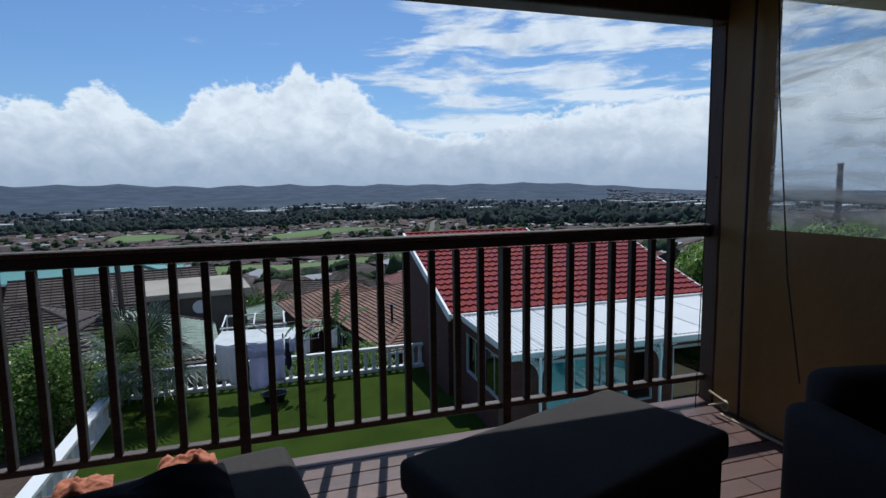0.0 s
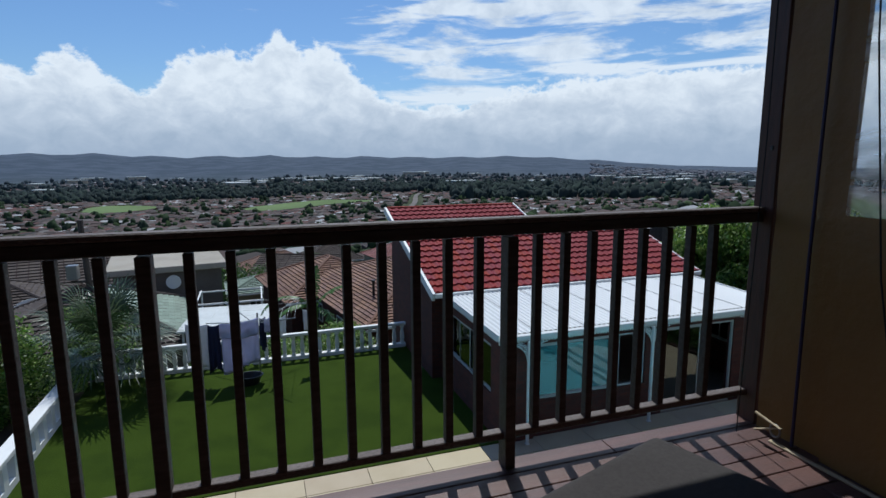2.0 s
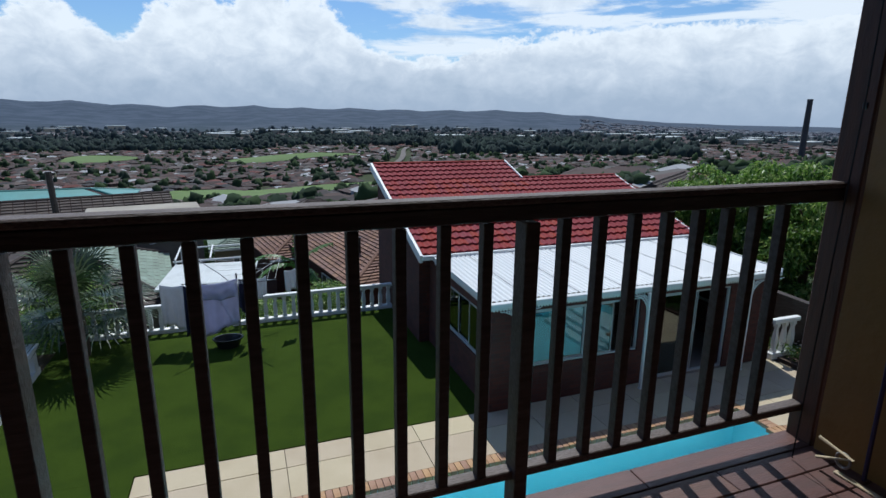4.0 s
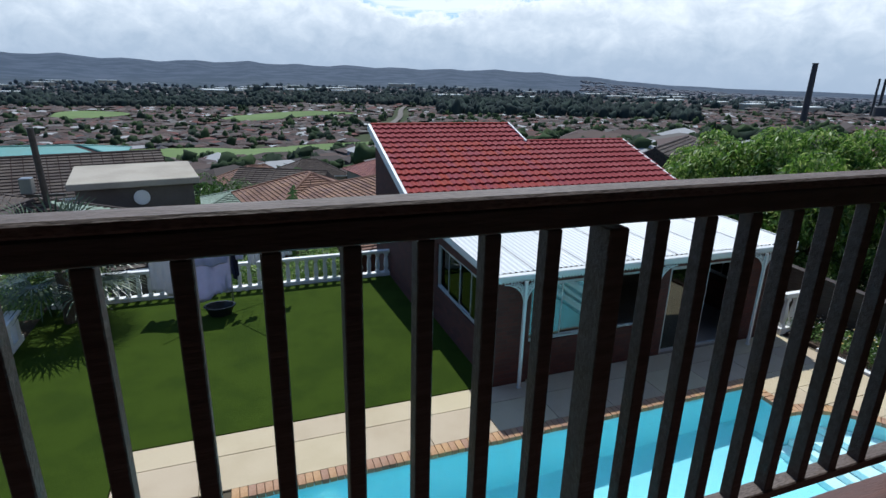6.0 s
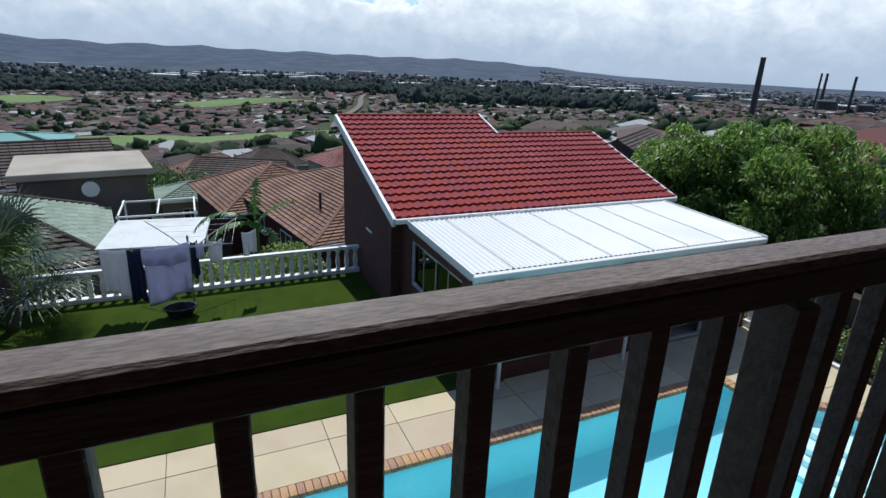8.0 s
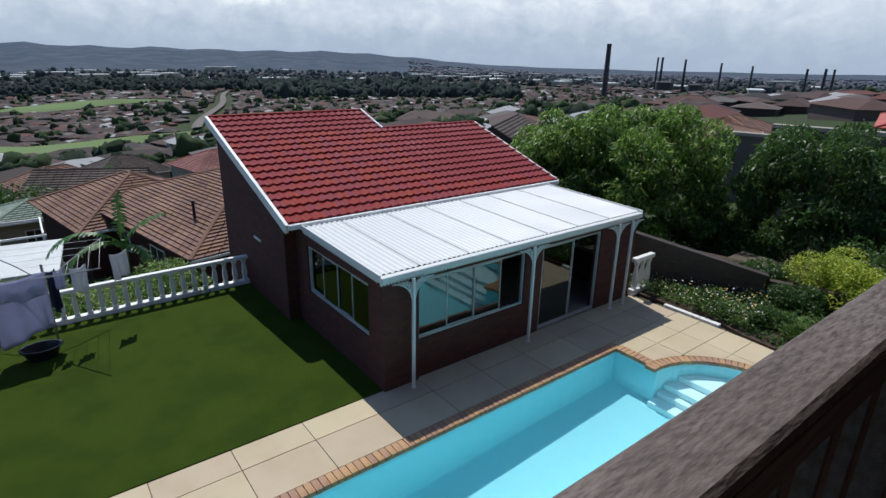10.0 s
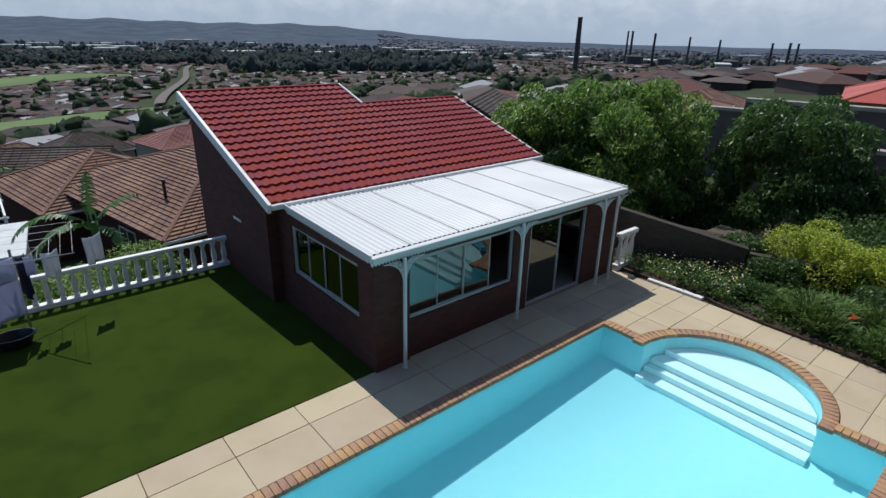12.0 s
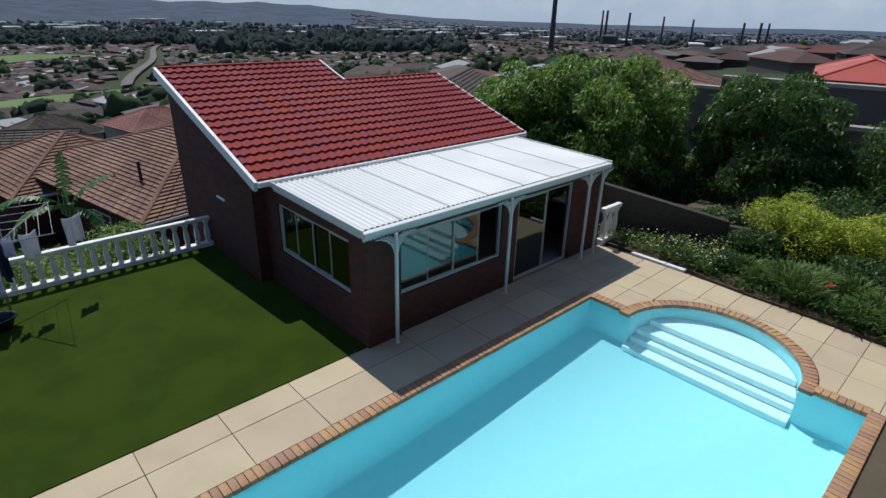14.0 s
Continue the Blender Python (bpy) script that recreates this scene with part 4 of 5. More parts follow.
def hip_house(name, label, at, turn, w, d, wall_h, rise, wallmat, roofmat, over=0.45, windows=(), tiled=True, gable=False, east="", west=""):
    """A house: walls to the ground, a hipped or gabled roof laid in tile courses, windows in its sides."""
    h = thing(name, label, "house", at=at, turn=turn)
    part("wall", box(-w / 2, w / 2, -d / 2, d / 2, -3.0, wall_h), wallmat, h)
    W, D = w / 2 + over, d / 2 + over
    long_x = W >= D
    run = min(W, D)
    rx = 0 if not long_x else (W if gable else W - D)
    ry = 0 if long_x else (D if gable else D - W)
    a, b = Vector((-rx, -ry, wall_h + rise)), Vector((rx, ry, wall_h + rise))
    c = [Vector((-W, -D, wall_h)), Vector((W, -D, wall_h)), Vector((W, D, wall_h)), Vector((-W, D, wall_h))]
    if long_x:
        sides = [(c[0], c[1], a, b), (c[2], c[3], b, a), (c[1], c[2], b, b), (c[3], c[0], a, a)]
    else:
        sides = [(c[1], c[2], a, b), (c[3], c[0], b, a), (c[0], c[1], a, a), (c[2], c[3], b, b)]
    roof = new("roof")
    roof.parent = h
    v, f = [], []
    if east:
        sides = [sides[k] for k in ((0, 1, 3, 2) if long_x else (2, 3, 1, 0))]
    for side_no, (p, q, p2, q2) in enumerate(sides):
        if east and side_no == 3:
            tagged(raw("tiles", v, f, roofmat, roof), kind="stuff")
            v, f = [], []
        rows = max(1, int((p2 - p).length / (0.34 if tiled else 9)))
        for i in range(rows):
            t0, t1 = i / rows, (i + 1) / rows
            l0, r0, l1, r1 = p.lerp(p2, t0), q.lerp(q2, t0), p.lerp(p2, t1), q.lerp(q2, t1)
            nor = (q - p).cross(p2 - p).normalized()
            if nor.z < 0:
                nor = -nor
            L = (r0 - l0).length
            cols = max(1, int(L / (0.6 if tiled else 99)))
            for j in range(cols):
                s0, s1 = (j + 0.04) / cols, (j + 0.96) / cols
                o = len(v)
                v += [l0.lerp(r0, s0) + nor * 0.075, l0.lerp(r0, s1) + nor * 0.075, l1.lerp(r1, s1) + nor * 0.012, l1.lerp(r1, s0) + nor * 0.012, l0.lerp(r0, s0) - nor * 0.03, l0.lerp(r0, s1) - nor * 0.03]
                f += [(o, o + 1, o + 2, o + 3), (o + 4, o + 5, o + 1, o)]
    tagged(raw("tiles", v, f, east or roofmat, roof), kind="stuff")
    g = bmesh.new()
    vs = [g.verts.new(p) for p in c] + [g.verts.new(a)] + ([g.verts.new(b)] if (a - b).length > 0.01 else [])
    bmesh.ops.convex_hull(g, input=vs)
    bmesh.ops.translate(g, vec=(0, 0, -0.03), verts=g.verts)
    part("roof_body", g, "gap", roof)
    bm = bmesh.new()
    lines = [(a, b)] if (a - b).length > 0.01 else []
    if not gable:
        lines += [(c[0], a), (c[3], a if long_x else b), (c[1], b if long_x else a), (c[2], b)]
    for p, q in lines:
        tube([p + Vector((0, 0, 0.03)), q + Vector((0, 0, 0.03))], 0.10, 6, bm)
    if lines:
        part("ridge_tiles", bm, roofmat, roof)
    part("gutter", box(-W, W, -D - 0.08, -D + 0.0, wall_h - 0.12, wall_h, 0.01), "white", h)
    for side, pos, z, ww, hh in windows:
        g = new("window")
        g.parent = h
        if side == "s":
            g.matrix_local = Matrix.Translation((pos, -d / 2, z))
        elif side == "w":
            g.matrix_local = Matrix.Translation((-w / 2, pos, z)) @ Matrix.Rotation(radians(-90), 4, "Z")
        else:
            g.matrix_local = Matrix.Translation((w / 2, pos, z)) @ Matrix.Rotation(radians(90), 4, "Z")
        b2 = bmesh.new()
        for args in [(-ww / 2, ww / 2, 0, 0.06), (-ww / 2, ww / 2, hh - 0.06, hh), (-ww / 2, -ww / 2 + 0.06, 0.06, hh - 0.06), (ww / 2 - 0.06, ww / 2, 0.06, hh - 0.06), (-0.03, 0.03, 0.06, hh - 0.06)]:
            box(args[0], args[1], -0.05, 0.01, args[2], args[3], bm=b2)
        part("frame", b2, "white", g)
        part("pane", box(-ww / 2 + 0.05, ww / 2 - 0.05, -0.03, -0.015, 0.05, hh - 0.05), "plastic", g)
    return h


def ground_at(x, y):
    return float(fall(x, y))


dry_lawn()


def build_neighbours():
    hip_house("house", "brown tiled bungalow with hipped roof below the garden", (4.4, 22.8, -4.55), 11, 11.4, 13.0, 2.6, 1.95, "brick", "old_tile", windows=[("w", -2.5, 0.9, 1.6, 1.1), ("w", 1.5, 0.9, 1.2, 1.1)])
    hip_house("house", "brown tiled wing of the bungalow below the garden", (-0.2, 28.4, -5.1), 11, 7.5, 8, 2.6, 1.85, "brick", "old_tile")
    hip_house("house", "dark brown tiled house behind the mango tree", (30.5, 29.0, -4.4), 35, 11, 8, 2.8, 2.4, "cream", "grey_tile", windows=[("s", -3, 0.9, 1.6, 1.2), ("s", 2, 0.9, 1.6, 1.2)], gable=True)
    hip_house("house", "bungalow with a bright red roof beyond the garden", (55, 4.0, -1.4), 14, 15, 7, 3.0, 1.5, "cream", "rust", tiled=False, windows=[("w", -2, 0.9, 1.8, 1.2), ("w", 2.5, 0.9, 1.8, 1.2), ("s", -5, 0.9, 1.8, 1.2)])
    hip_house("house", "orange brick house with a low roof behind the trees", (39, 15.5, -3.2), 22, 9, 8, 3.8, 1.2, "rust", "old_tile", windows=[("w", 0, 0.9, 1.8, 1.2)])
    hip_house("house", "brown roofed house on the far side of the trees", (58, 22, -4.2), 10, 12, 9, 3.2, 1.6, "cream", "old_tile")
    hip_house("house", "grey brown tiled house beside the palm with green side slope", (-11.9, 16.2, -4.2), 8, 7.3, 7.3, 3.1, 1.95, "plaster", "grey_tile", east="green_tile", west="green_tile")
    hip_house("house", "dark brown roofed house beyond the palm", (-18.5, 24.5, -5.2), 12, 10, 9, 2.8, 2.2, "plaster", "grey_tile")
    hip_house("house", "long building with a teal metal roof and dark walls", (-27.5, 54.0, -8.5), 2, 24, 7, 6.0, 0.8, "brick", "teal", tiled=False)
    hip_house("house", "house with a plain brown roof behind the plastered block", (-16, 34, -5.5), 14, 12, 8, 3.6, 2.0, "brick", "grey_tile", gable=True)
    hip_house("house", "small pale green roofed cottage between the trees", (-4.2, 38.5, -7), 4, 6, 4, 2.4, 0.9, "cream", "green_tile", windows=[("s", -1.2, 0.8, 1.0, 0.9)])
    hip_house("house", "house with a blue grey roof below the slope", (-0.5, 47, -8), -25, 8, 7, 2.8, 1.7, "plaster", "grey_tile", gable=True)
    hip_house("house", "brown roofed cottage at the edge of the field", (-2.5, 62, -10), 15, 8, 6, 2.8, 1.8, "cream", "old_tile")
    hip_house("house", "dark hipped roofed house beside the playing field", (5.5, 76, -11.6), 8, 9, 7, 2.6, 2.0, "cream", "grey_tile", windows=[("s", -2, 0.9, 1.4, 1.0), ("s", 2, 0.9, 1.4, 1.0)])
    hip_house("house", "house with a dull red roof behind the bungalow", (14.5, 64, -9.6), 12, 9, 7, 2.6, 1.7, "cream", "rust_tile", windows=[("s", 0, 0.9, 1.6, 1.0)])
    hip_house("house", "small brown roofed house beyond the bungalow", (22, 72, -10), -15, 8, 6, 2.6, 1.7, "cream", "old_tile", windows=[("s", 0, 0.9, 1.4, 1.0)])
    vent = thing("vent_pipe", "dark vent pipe standing on the brown tiled roof", "pipe", at=(0.95, 18.7, -2.6))
    part("shaft", tube([(0, 0, 0), (0, 0, 2.1)], 0.07, 8), "plastic", vent)
    part("collar", tube([(0, 0, 0.9), (0, 0, 1.12)], 0.16, 8, taper=0.08), "white", vent, "white flashing collar")
    part("cap", tube([(0, 0, 2.1), (0, 0, 2.18)], 0.10, 8), "plastic", vent)
    # parapet block
    b = thing("flat_roofed_house", "grey-brown plastered block with a pale parapet and satellite dish", "house", at=(-9.6, 23.6, -6.0), turn=9)
    part("wall", box(-2.6, 2.45, -2.5, 2.5, -2, 6.3), "plaster", b)
    part("parapet", box(-2.9, 2.75, -2.8, 2.8, 6.3, 6.62, 0.03), "cream", b)
    part("dish", tube([(0.1, -2.56, 5.75), (0.1, -2.62, 5.75)], 0.36, 20), "white", b, "pale round satellite dish")
    b = thing("carport", "pale flat sheet roof on posts just below the balustrade", "carport", at=(-5.9, 14.1, -0.6), turn=-6)
    part("roof", box(-1.9, 1.5, -1.8, 1.8, 0.02, 0.1, 0.01), "sheet_white", b)
    for x in (-1.7, 1.3):
        for y in (-1.6, 1.6):
            part("post", box(x - 0.04, x + 0.04, y - 0.04, y + 0.04, -3.6, 0.02), "white", b)
    fr = thing("roof_frame", "white metal pergola frame behind the carport", "pergola", at=(-6.2, 17.6, -1.9))
    for x in (-1.4, 0, 1.4):
        part("rafter", box(x - 0.03, x + 0.03, -1.3, 1.3, 1.5, 1.56), "white", fr)
    for y in (-1.3, 1.3):
        part("beam", box(-1.5, 1.5, y - 0.03, y + 0.03, 1.43, 1.5), "white", fr)
        for x in (-1.4, 1.4):
            part("post", box(x - 0.04, x + 0.04, y - 0.04, y + 0.04, -2.4, 1.43), "white", fr)
    d = thing("satellite_dish", "large white satellite dish on a dark brown roof", "dish", at=(-14.9, 19.7, -2.3), turn=25)
    bm = bmesh.new()
    rings = []
    for k in range(7):
        r = 0.95 * k / 6
        rings.append([bm.verts.new((r * math.cos(a), r * math.sin(a), 0.28 * (r / 0.95) ** 2)) for a in [j * math.pi / 12 for j in range(24)]])
    for u, v in zip(rings, rings[1:]):
        for j in range(24):
            bm.faces.new((u[j], u[(j + 1) % 24], v[(j + 1) % 24], v[j]))
    bmesh.ops.transform(bm, matrix=pose(0, 0, 1.0, 62, 0, 0), verts=bm.verts)
    bmesh.ops.recalc_face_normals(bm, faces=bm.faces)
    bowl = part("bowl", bm, "white", d)
    bowl.modifiers.new("thick", "SOLIDIFY").thickness = 0.02
    part("mast", tube([(0, 0.1, -2.2), (0, 0.1, 1.0)], 0.05, 8), "steel", d)
    part("feed_arm", tube([(0, 0.0, 1.0), (0.05, -0.7, 1.45)], 0.02, 6), "steel", d)
    p = thing("utility_pole", "leaning dark timber utility pole with a crossarm", "pole", at=(-11.4, 16.0, -4.2))
    part("shaft", tube([(0, 0, 0), (-0.25, 0, 7.8)], 0.14, 10, taper=0.11), "rail", p)
    part("crossarm", box(-0.8, 0.5, -0.05, 0.05, 5.2, 5.3), "rail", p)
    part("transformer", box(-0.9, -0.5, -0.2, 0.2, 5.35, 5.95, 0.03), "steel", p)
    # terrace wall and fence beyond the bed
    w = thing("boundary_wall", "sloping boundary wall behind the flower bed, tree shade coloured in", "wall")
    # Dark rail material stands in for the tree shade on this wall.
    o = part("body", box(0, 3.6, -0.1, 0.1, -2.2, 0.0, m=Matrix.Rotation(radians(11), 4, "Y")), "rail", w)
    part("coping", box(0, 3.6, -0.12, 0.12, 0.0, 0.05, m=Matrix.Rotation(radians(11), 4, "Y")), "rail", w)
    w.matrix_world = pose(8.45, 0.8, 1.42, 0, 0, -63)
    w = thing("boundary_wall", "short dark wall behind the yellow-green shrubs", "wall", at=(10.1, -2.4, -0.3), turn=-70)
    part("body", box(0, 4.5, -0.1, 0.1, -2.0, 0.95), "dark_wood", w)
    for y0, y1, x, z, lab in ((-14, 5, 27.5, 2.9, "long grey plastered terrace wall behind the trees"), (-14, 3, 24.5, 1.4, "lower dark terrace wall behind the trees"), (-4, 10, 33, 1.8, "grey terrace wall on the slope behind the trees")):
        w = thing("terrace_wall", lab, "wall", at=(x, 0, 0), turn=14)
        part("body", box(-0.2, 0.2, y0, y1, -4, z), "plaster", w)
        part("coping", box(-0.35, 0.3, y0, y1, z, z + 0.18), "cream", w)


build_neighbours()

# ---- plants ----


def leaves(name, centers, size, mat, parent, squash=1.0, droop=0.6, aspect=0.3, gen=rng):
    """Many small leaves in one mesh, each bent once along its middle."""
    n = len(centers)
    c = np.asarray(centers, float)
    a = gen.uniform(0, 2 * np.pi, n)
    t = gen.normal(-droop, 0.5, n)
    d = np.stack([np.cos(a) * np.cos(t), np.sin(a) * np.cos(t), np.sin(t)], 1)
    s = np.cross(d, gen.normal(size=(n, 3)) * [0.4, 0.4, 1.0])
    s /= np.linalg.norm(s, axis=1, keepdims=True) + 1e-9
    L = size * gen.uniform(0.6, 1.3, n)[:, None]
    v = np.stack([c, c + d * L * 0.5 + s * L * aspect / 2, c + d * L - [0, 0, 1] * L * 0.15, c + d * L * 0.5 - s * L * aspect / 2], 1).reshape(-1, 3)
    me = bpy.data.meshes.new(name)
    me.vertices.add(len(v))
    me.vertices.foreach_set("co", v.ravel())
    me.loops.add(n * 4)
    me.loops.foreach_set("vertex_index", np.arange(n * 4))
    me.polygons.add(n)
    me.polygons.foreach_set("loop_start", np.arange(n) * 4)
    me.polygons.foreach_set("loop_total", np.full(n, 4))
    me.update()
    me.validate()
    me.materials.append(M[mat])
    ob = new(name, me)
    if parent is not None:
        ob.parent = parent
    return ob


def blobs(n, clumps, gen, shell=0.5):
    """Points round the skins of clumps (x, y, z, rx, rz)."""
    clumps = np.asarray(clumps, float)
    w = clumps[:, 3] ** 2
    k = gen.choice(len(clumps), n, p=w / w.sum())
    d = gen.normal(size=(n, 3))
    d /= np.linalg.norm(d, axis=1, keepdims=True)
    r = gen.uniform(shell, 1.0, n) ** 0.5
    c = clumps[k]
    return c[:, :3] + d * r[:, None] * np.stack([c[:, 3], c[:, 3], c[:, 4]], 1)


def tree(name, label, at, height, spread, count, leaf, mat, seed, trunks=3):
    g = np.random.default_rng(seed)
    t = thing(name, label, "tree", at=at)
    bm = bmesh.new()
    tube([(0, 0, -0.6), (0.05, 0, 0.3), (0, 0.05, height * 0.3)], 0.2, 8, bm, 0.15)
    clumps = []
    for i in range(9):
        a = i * 2 * math.pi / 9 + g.uniform(-0.3, 0.3)
        r = spread * g.uniform(0.35, 0.7)
        z = height * g.uniform(0.42, 0.78)
        tube([(0, 0.03, height * 0.28), (math.cos(a) * r * 0.4, math.sin(a) * r * 0.4, z * 0.75), (math.cos(a) * r, math.sin(a) * r, z)], 0.09, 6, bm, 0.03)
        clumps.append((math.cos(a) * r, math.sin(a) * r, z, spread * 0.3, height * 0.14))
    for i in range(54):
        a, q = g.uniform(0, 2 * math.pi), g.uniform(0, 1) ** 0.5
        z = height * (0.35 + 0.5 * math.sqrt(max(0, 1 - q * q))) * g.uniform(0.78, 1.12)
        rr = spread * g.uniform(0.1, 0.27)
        clumps.append((math.cos(a) * q * spread * 0.85, math.sin(a) * q * spread * 0.85, z - 0.1 * height, rr, rr * 0.75))
    for i in range(12):
        a = g.uniform(0, 2 * math.pi)
        rr = spread * g.uniform(0.14, 0.26)
        clumps.append((math.cos(a) * spread * 0.75, math.sin(a) * spread * 0.75, height * g.uniform(0.22, 0.42), rr, rr * 0.9))
    part("trunk", bm, "bark", t)
    leaves("crown", blobs(count, clumps, g, 0.62), leaf, mat, t, gen=g)
    return t


tree("mango_tree", "broad leafy green tree behind the pool house", (12.9, 6.8, -1.6), 6.7, 3.0, 46000, 0.21, "leaf", 1)
tree("mango_tree", "leafy green tree with bright new leaves behind the bed", (14.3, 4.2, -1.5), 6.8, 3.1, 46000, 0.21, "leaf", 2)
tree("shade_tree", "dense dark green tree behind the flower bed", (16.6, -0.9, -1.4), 6.7, 2.9, 38000, 0.2, "leaf_dark", 3)
tree("shade_tree", "dark green tree at the edge of the garden", (18.5, -5.4, -1.4), 5.0, 3.0, 24000, 0.18, "leaf_dark", 4)
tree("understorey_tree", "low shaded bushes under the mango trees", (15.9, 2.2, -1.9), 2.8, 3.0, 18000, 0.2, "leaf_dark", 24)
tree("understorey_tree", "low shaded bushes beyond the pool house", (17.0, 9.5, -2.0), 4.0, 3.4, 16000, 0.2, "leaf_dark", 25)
tree("garden_tree", "leafy green tree outside the white garden wall", (-12.6, 8.5, -3.6), 4.6, 2.4, 12000, 0.14, "leaf", 5)
tree("garden_tree", "small green tree beside the plastered block", (-9.6, 16.5, -5.4), 4.8, 1.9, 9000, 0.14, "leaf", 6)
tree("garden_tree", "round green tree below the cottage", (-1.5, 37.5, -9.5), 6.5, 3.6, 8000, 0.3, "leaf_dark", 8)
tree("garden_tree", "round green tree between the houses", (-5.5, 46, -10), 7, 4.5, 6000, 0.4, "leaf_dark", 9)


def shrub(name, label, at, rx, h, count, leaf, mat, seed, cat="shrub"):
    g = np.random.default_rng(seed)
    t = thing(name, label, cat, at=at)
    bm = bmesh.new()
    for i in range(6):
        a = g.uniform(0, 6.28)
        tube([(0, 0, -0.1), (math.cos(a) * rx * 0.5, math.sin(a) * rx * 0.5, h * 0.7)], 0.02, 5, bm, 0.006)
    part("stem", bm, "bark", t)
    cl = [(g.uniform(-0.6, 0.6) * rx, g.uniform(-0.6, 0.6) * rx, h * g.uniform(0.3, 0.75), rx * g.uniform(0.3, 0.5), h * 0.3) for _ in range(14)]
    p = blobs(count, cl, g)
    p[:, 2] = np.maximum(p[:, 2], 0.03)
    leaves("foliage", p, leaf, mat, t, droop=-0.2, aspect=0.45, gen=g)
    return t


shrub("lime_shrub", "bright yellow-green shrub in the flower bed", (11.5, -3.5, 0.05), 1.5, 1.35, 17000, 0.08, "leaf_lime", 11)
shrub("lime_shrub", "bright yellow-green shrub at the back of the bed", (11.6, -5.4, 0.05), 1.25, 1.3, 13000, 0.08, "leaf_lime", 12)
shrub("shrub", "dark green shrub beside the flower bed wall", (10.5, -1.9, 0.05), 0.75, 0.9, 6000, 0.09, "leaf_dark", 13)
shrub("shrub", "low dark green shrub at the paving edge", (8.5, -3.1, 0.05), 0.5, 0.4, 3000, 0.07, "leaf_dark", 14)
shrub("shrub", "green shrub behind the lily", (10.0, -5.6, 0.05), 0.8, 0.7, 4000, 0.09, "leaf_dark", 15)
shrub("shrub", "dark green shrub in front of the bright one", (10.0, -3.3, 0.05), 0.7, 0.75, 6000, 0.08, "leaf_dark", 16)
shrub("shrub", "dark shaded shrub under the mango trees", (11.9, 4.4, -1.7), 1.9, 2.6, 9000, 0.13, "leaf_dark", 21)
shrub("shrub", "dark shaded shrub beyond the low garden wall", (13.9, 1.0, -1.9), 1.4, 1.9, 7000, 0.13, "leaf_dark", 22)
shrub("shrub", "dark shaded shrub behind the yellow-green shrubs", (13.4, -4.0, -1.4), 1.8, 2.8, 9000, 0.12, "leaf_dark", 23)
shrub("hedge", "green hedge growing below the white balustrade", (-2.4, 7.7, -0.75), 1.3, 1.5, 9000, 0.08, "leaf", 17, "hedge")
shrub("hedge", "green bushes below the washing line", (-4.4, 7.8, -0.9), 1.2, 1.4, 7000, 0.08, "leaf", 18, "hedge")
shrub("shrub", "leafy bushes outside the garden wall", (-11.4, 5.6, -0.9), 1.8, 3.7, 17000, 0.12, "leaf", 19)
shrub("shrub", "bushes beside the palm", (-9.4, 8.2, -1.4), 1.7, 3.3, 14000, 0.1, "leaf", 20)


def tuft(name, label, at, r, h, count, seed, mat="grass", cat="plant", width=0.018):
    g = np.random.default_rng(seed)
    t = thing(name, label, cat, at=at)
    v, f = [], []
    for i in range(count):
        a, lean, q = g.uniform(0, 6.28), g.uniform(0.15, 1.0), g.uniform(0, r * 0.4)
        L = h * g.uniform(0.6, 1.15)
        b = np.array([math.cos(a) * q, math.sin(a) * q, 0])
        d = np.array([math.cos(a) * lean, math.sin(a) * lean, 1.0])
        d /= np.linalg.norm(d)
        s = np.array([-math.sin(a), math.cos(a), 0]) * width
        mid = b + d * L * 0.6
        tip = mid + (d * [1, 1, 0.25]) * L * 0.45
        o = len(v)
        v += [b - s, b + s, mid - s * 0.8, mid + s * 0.8, tip]
        f += [(o, o + 1, o + 3, o + 2), (o + 2, o + 3, o + 4)]
    raw("foliage", v, f, mat, t)
    return t


for i, (x, y, r, h) in enumerate([(8.35, -3.9, 0.6, 0.5), (8.5, -4.4, 0.7, 0.85), (8.2, -4.75, 0.6, 0.75), (8.9, -4.8, 0.5, 0.8), (8.0, -5.9, 0.7, 0.6), (8.5, -6.2, 0.5, 0.7), (7.9, -6.7, 0.5, 0.55), (8.8, -3.5, 0.4, 0.5), (9.1, -5.6, 0.5, 0.7)]):
    tuft("grass_tuft", "tufted strap-leaved plant at the edge of the paving", (x, y, 0.05), r, h, 520, 30 + i, width=0.013)
LILY = tuft("day_lily", "strap-leaved plant with an orange flower in the bed", (8.10, -5.30, 0.05), 0.4, 0.5, 120, 50)
leaves("flower", [(0, 0, 0.55)] * 9, 0.13, "orange_petal", LILY, droop=-0.3, aspect=0.4, gen=np.random.default_rng(8))


def flowers():
    g = np.random.default_rng(60)
    t = thing("flower_patch", "low white flowering ground cover along the kerb", "flowers", at=(0, 0, 0))
    n = 16000
    x = g.uniform(7.85, 10.6, n)
    y = g.uniform(-3.0, 2.6, n)
    keep = x < 8.35 + (1.4 - y) * 0.5
    x, y = x[keep], y[keep]
    z = 0.1 + 0.28 * g.uniform(0, 1, len(x)) * (0.6 + 0.4 * np.sin(x * 5) * np.cos(y * 4))
    tagged(leaves("foliage", np.stack([x, y, z], 1), 0.09, "grass", t, droop=-0.3, aspect=0.4, gen=g), kind="stuff")
    k = 480
    i = g.choice(len(x), k)
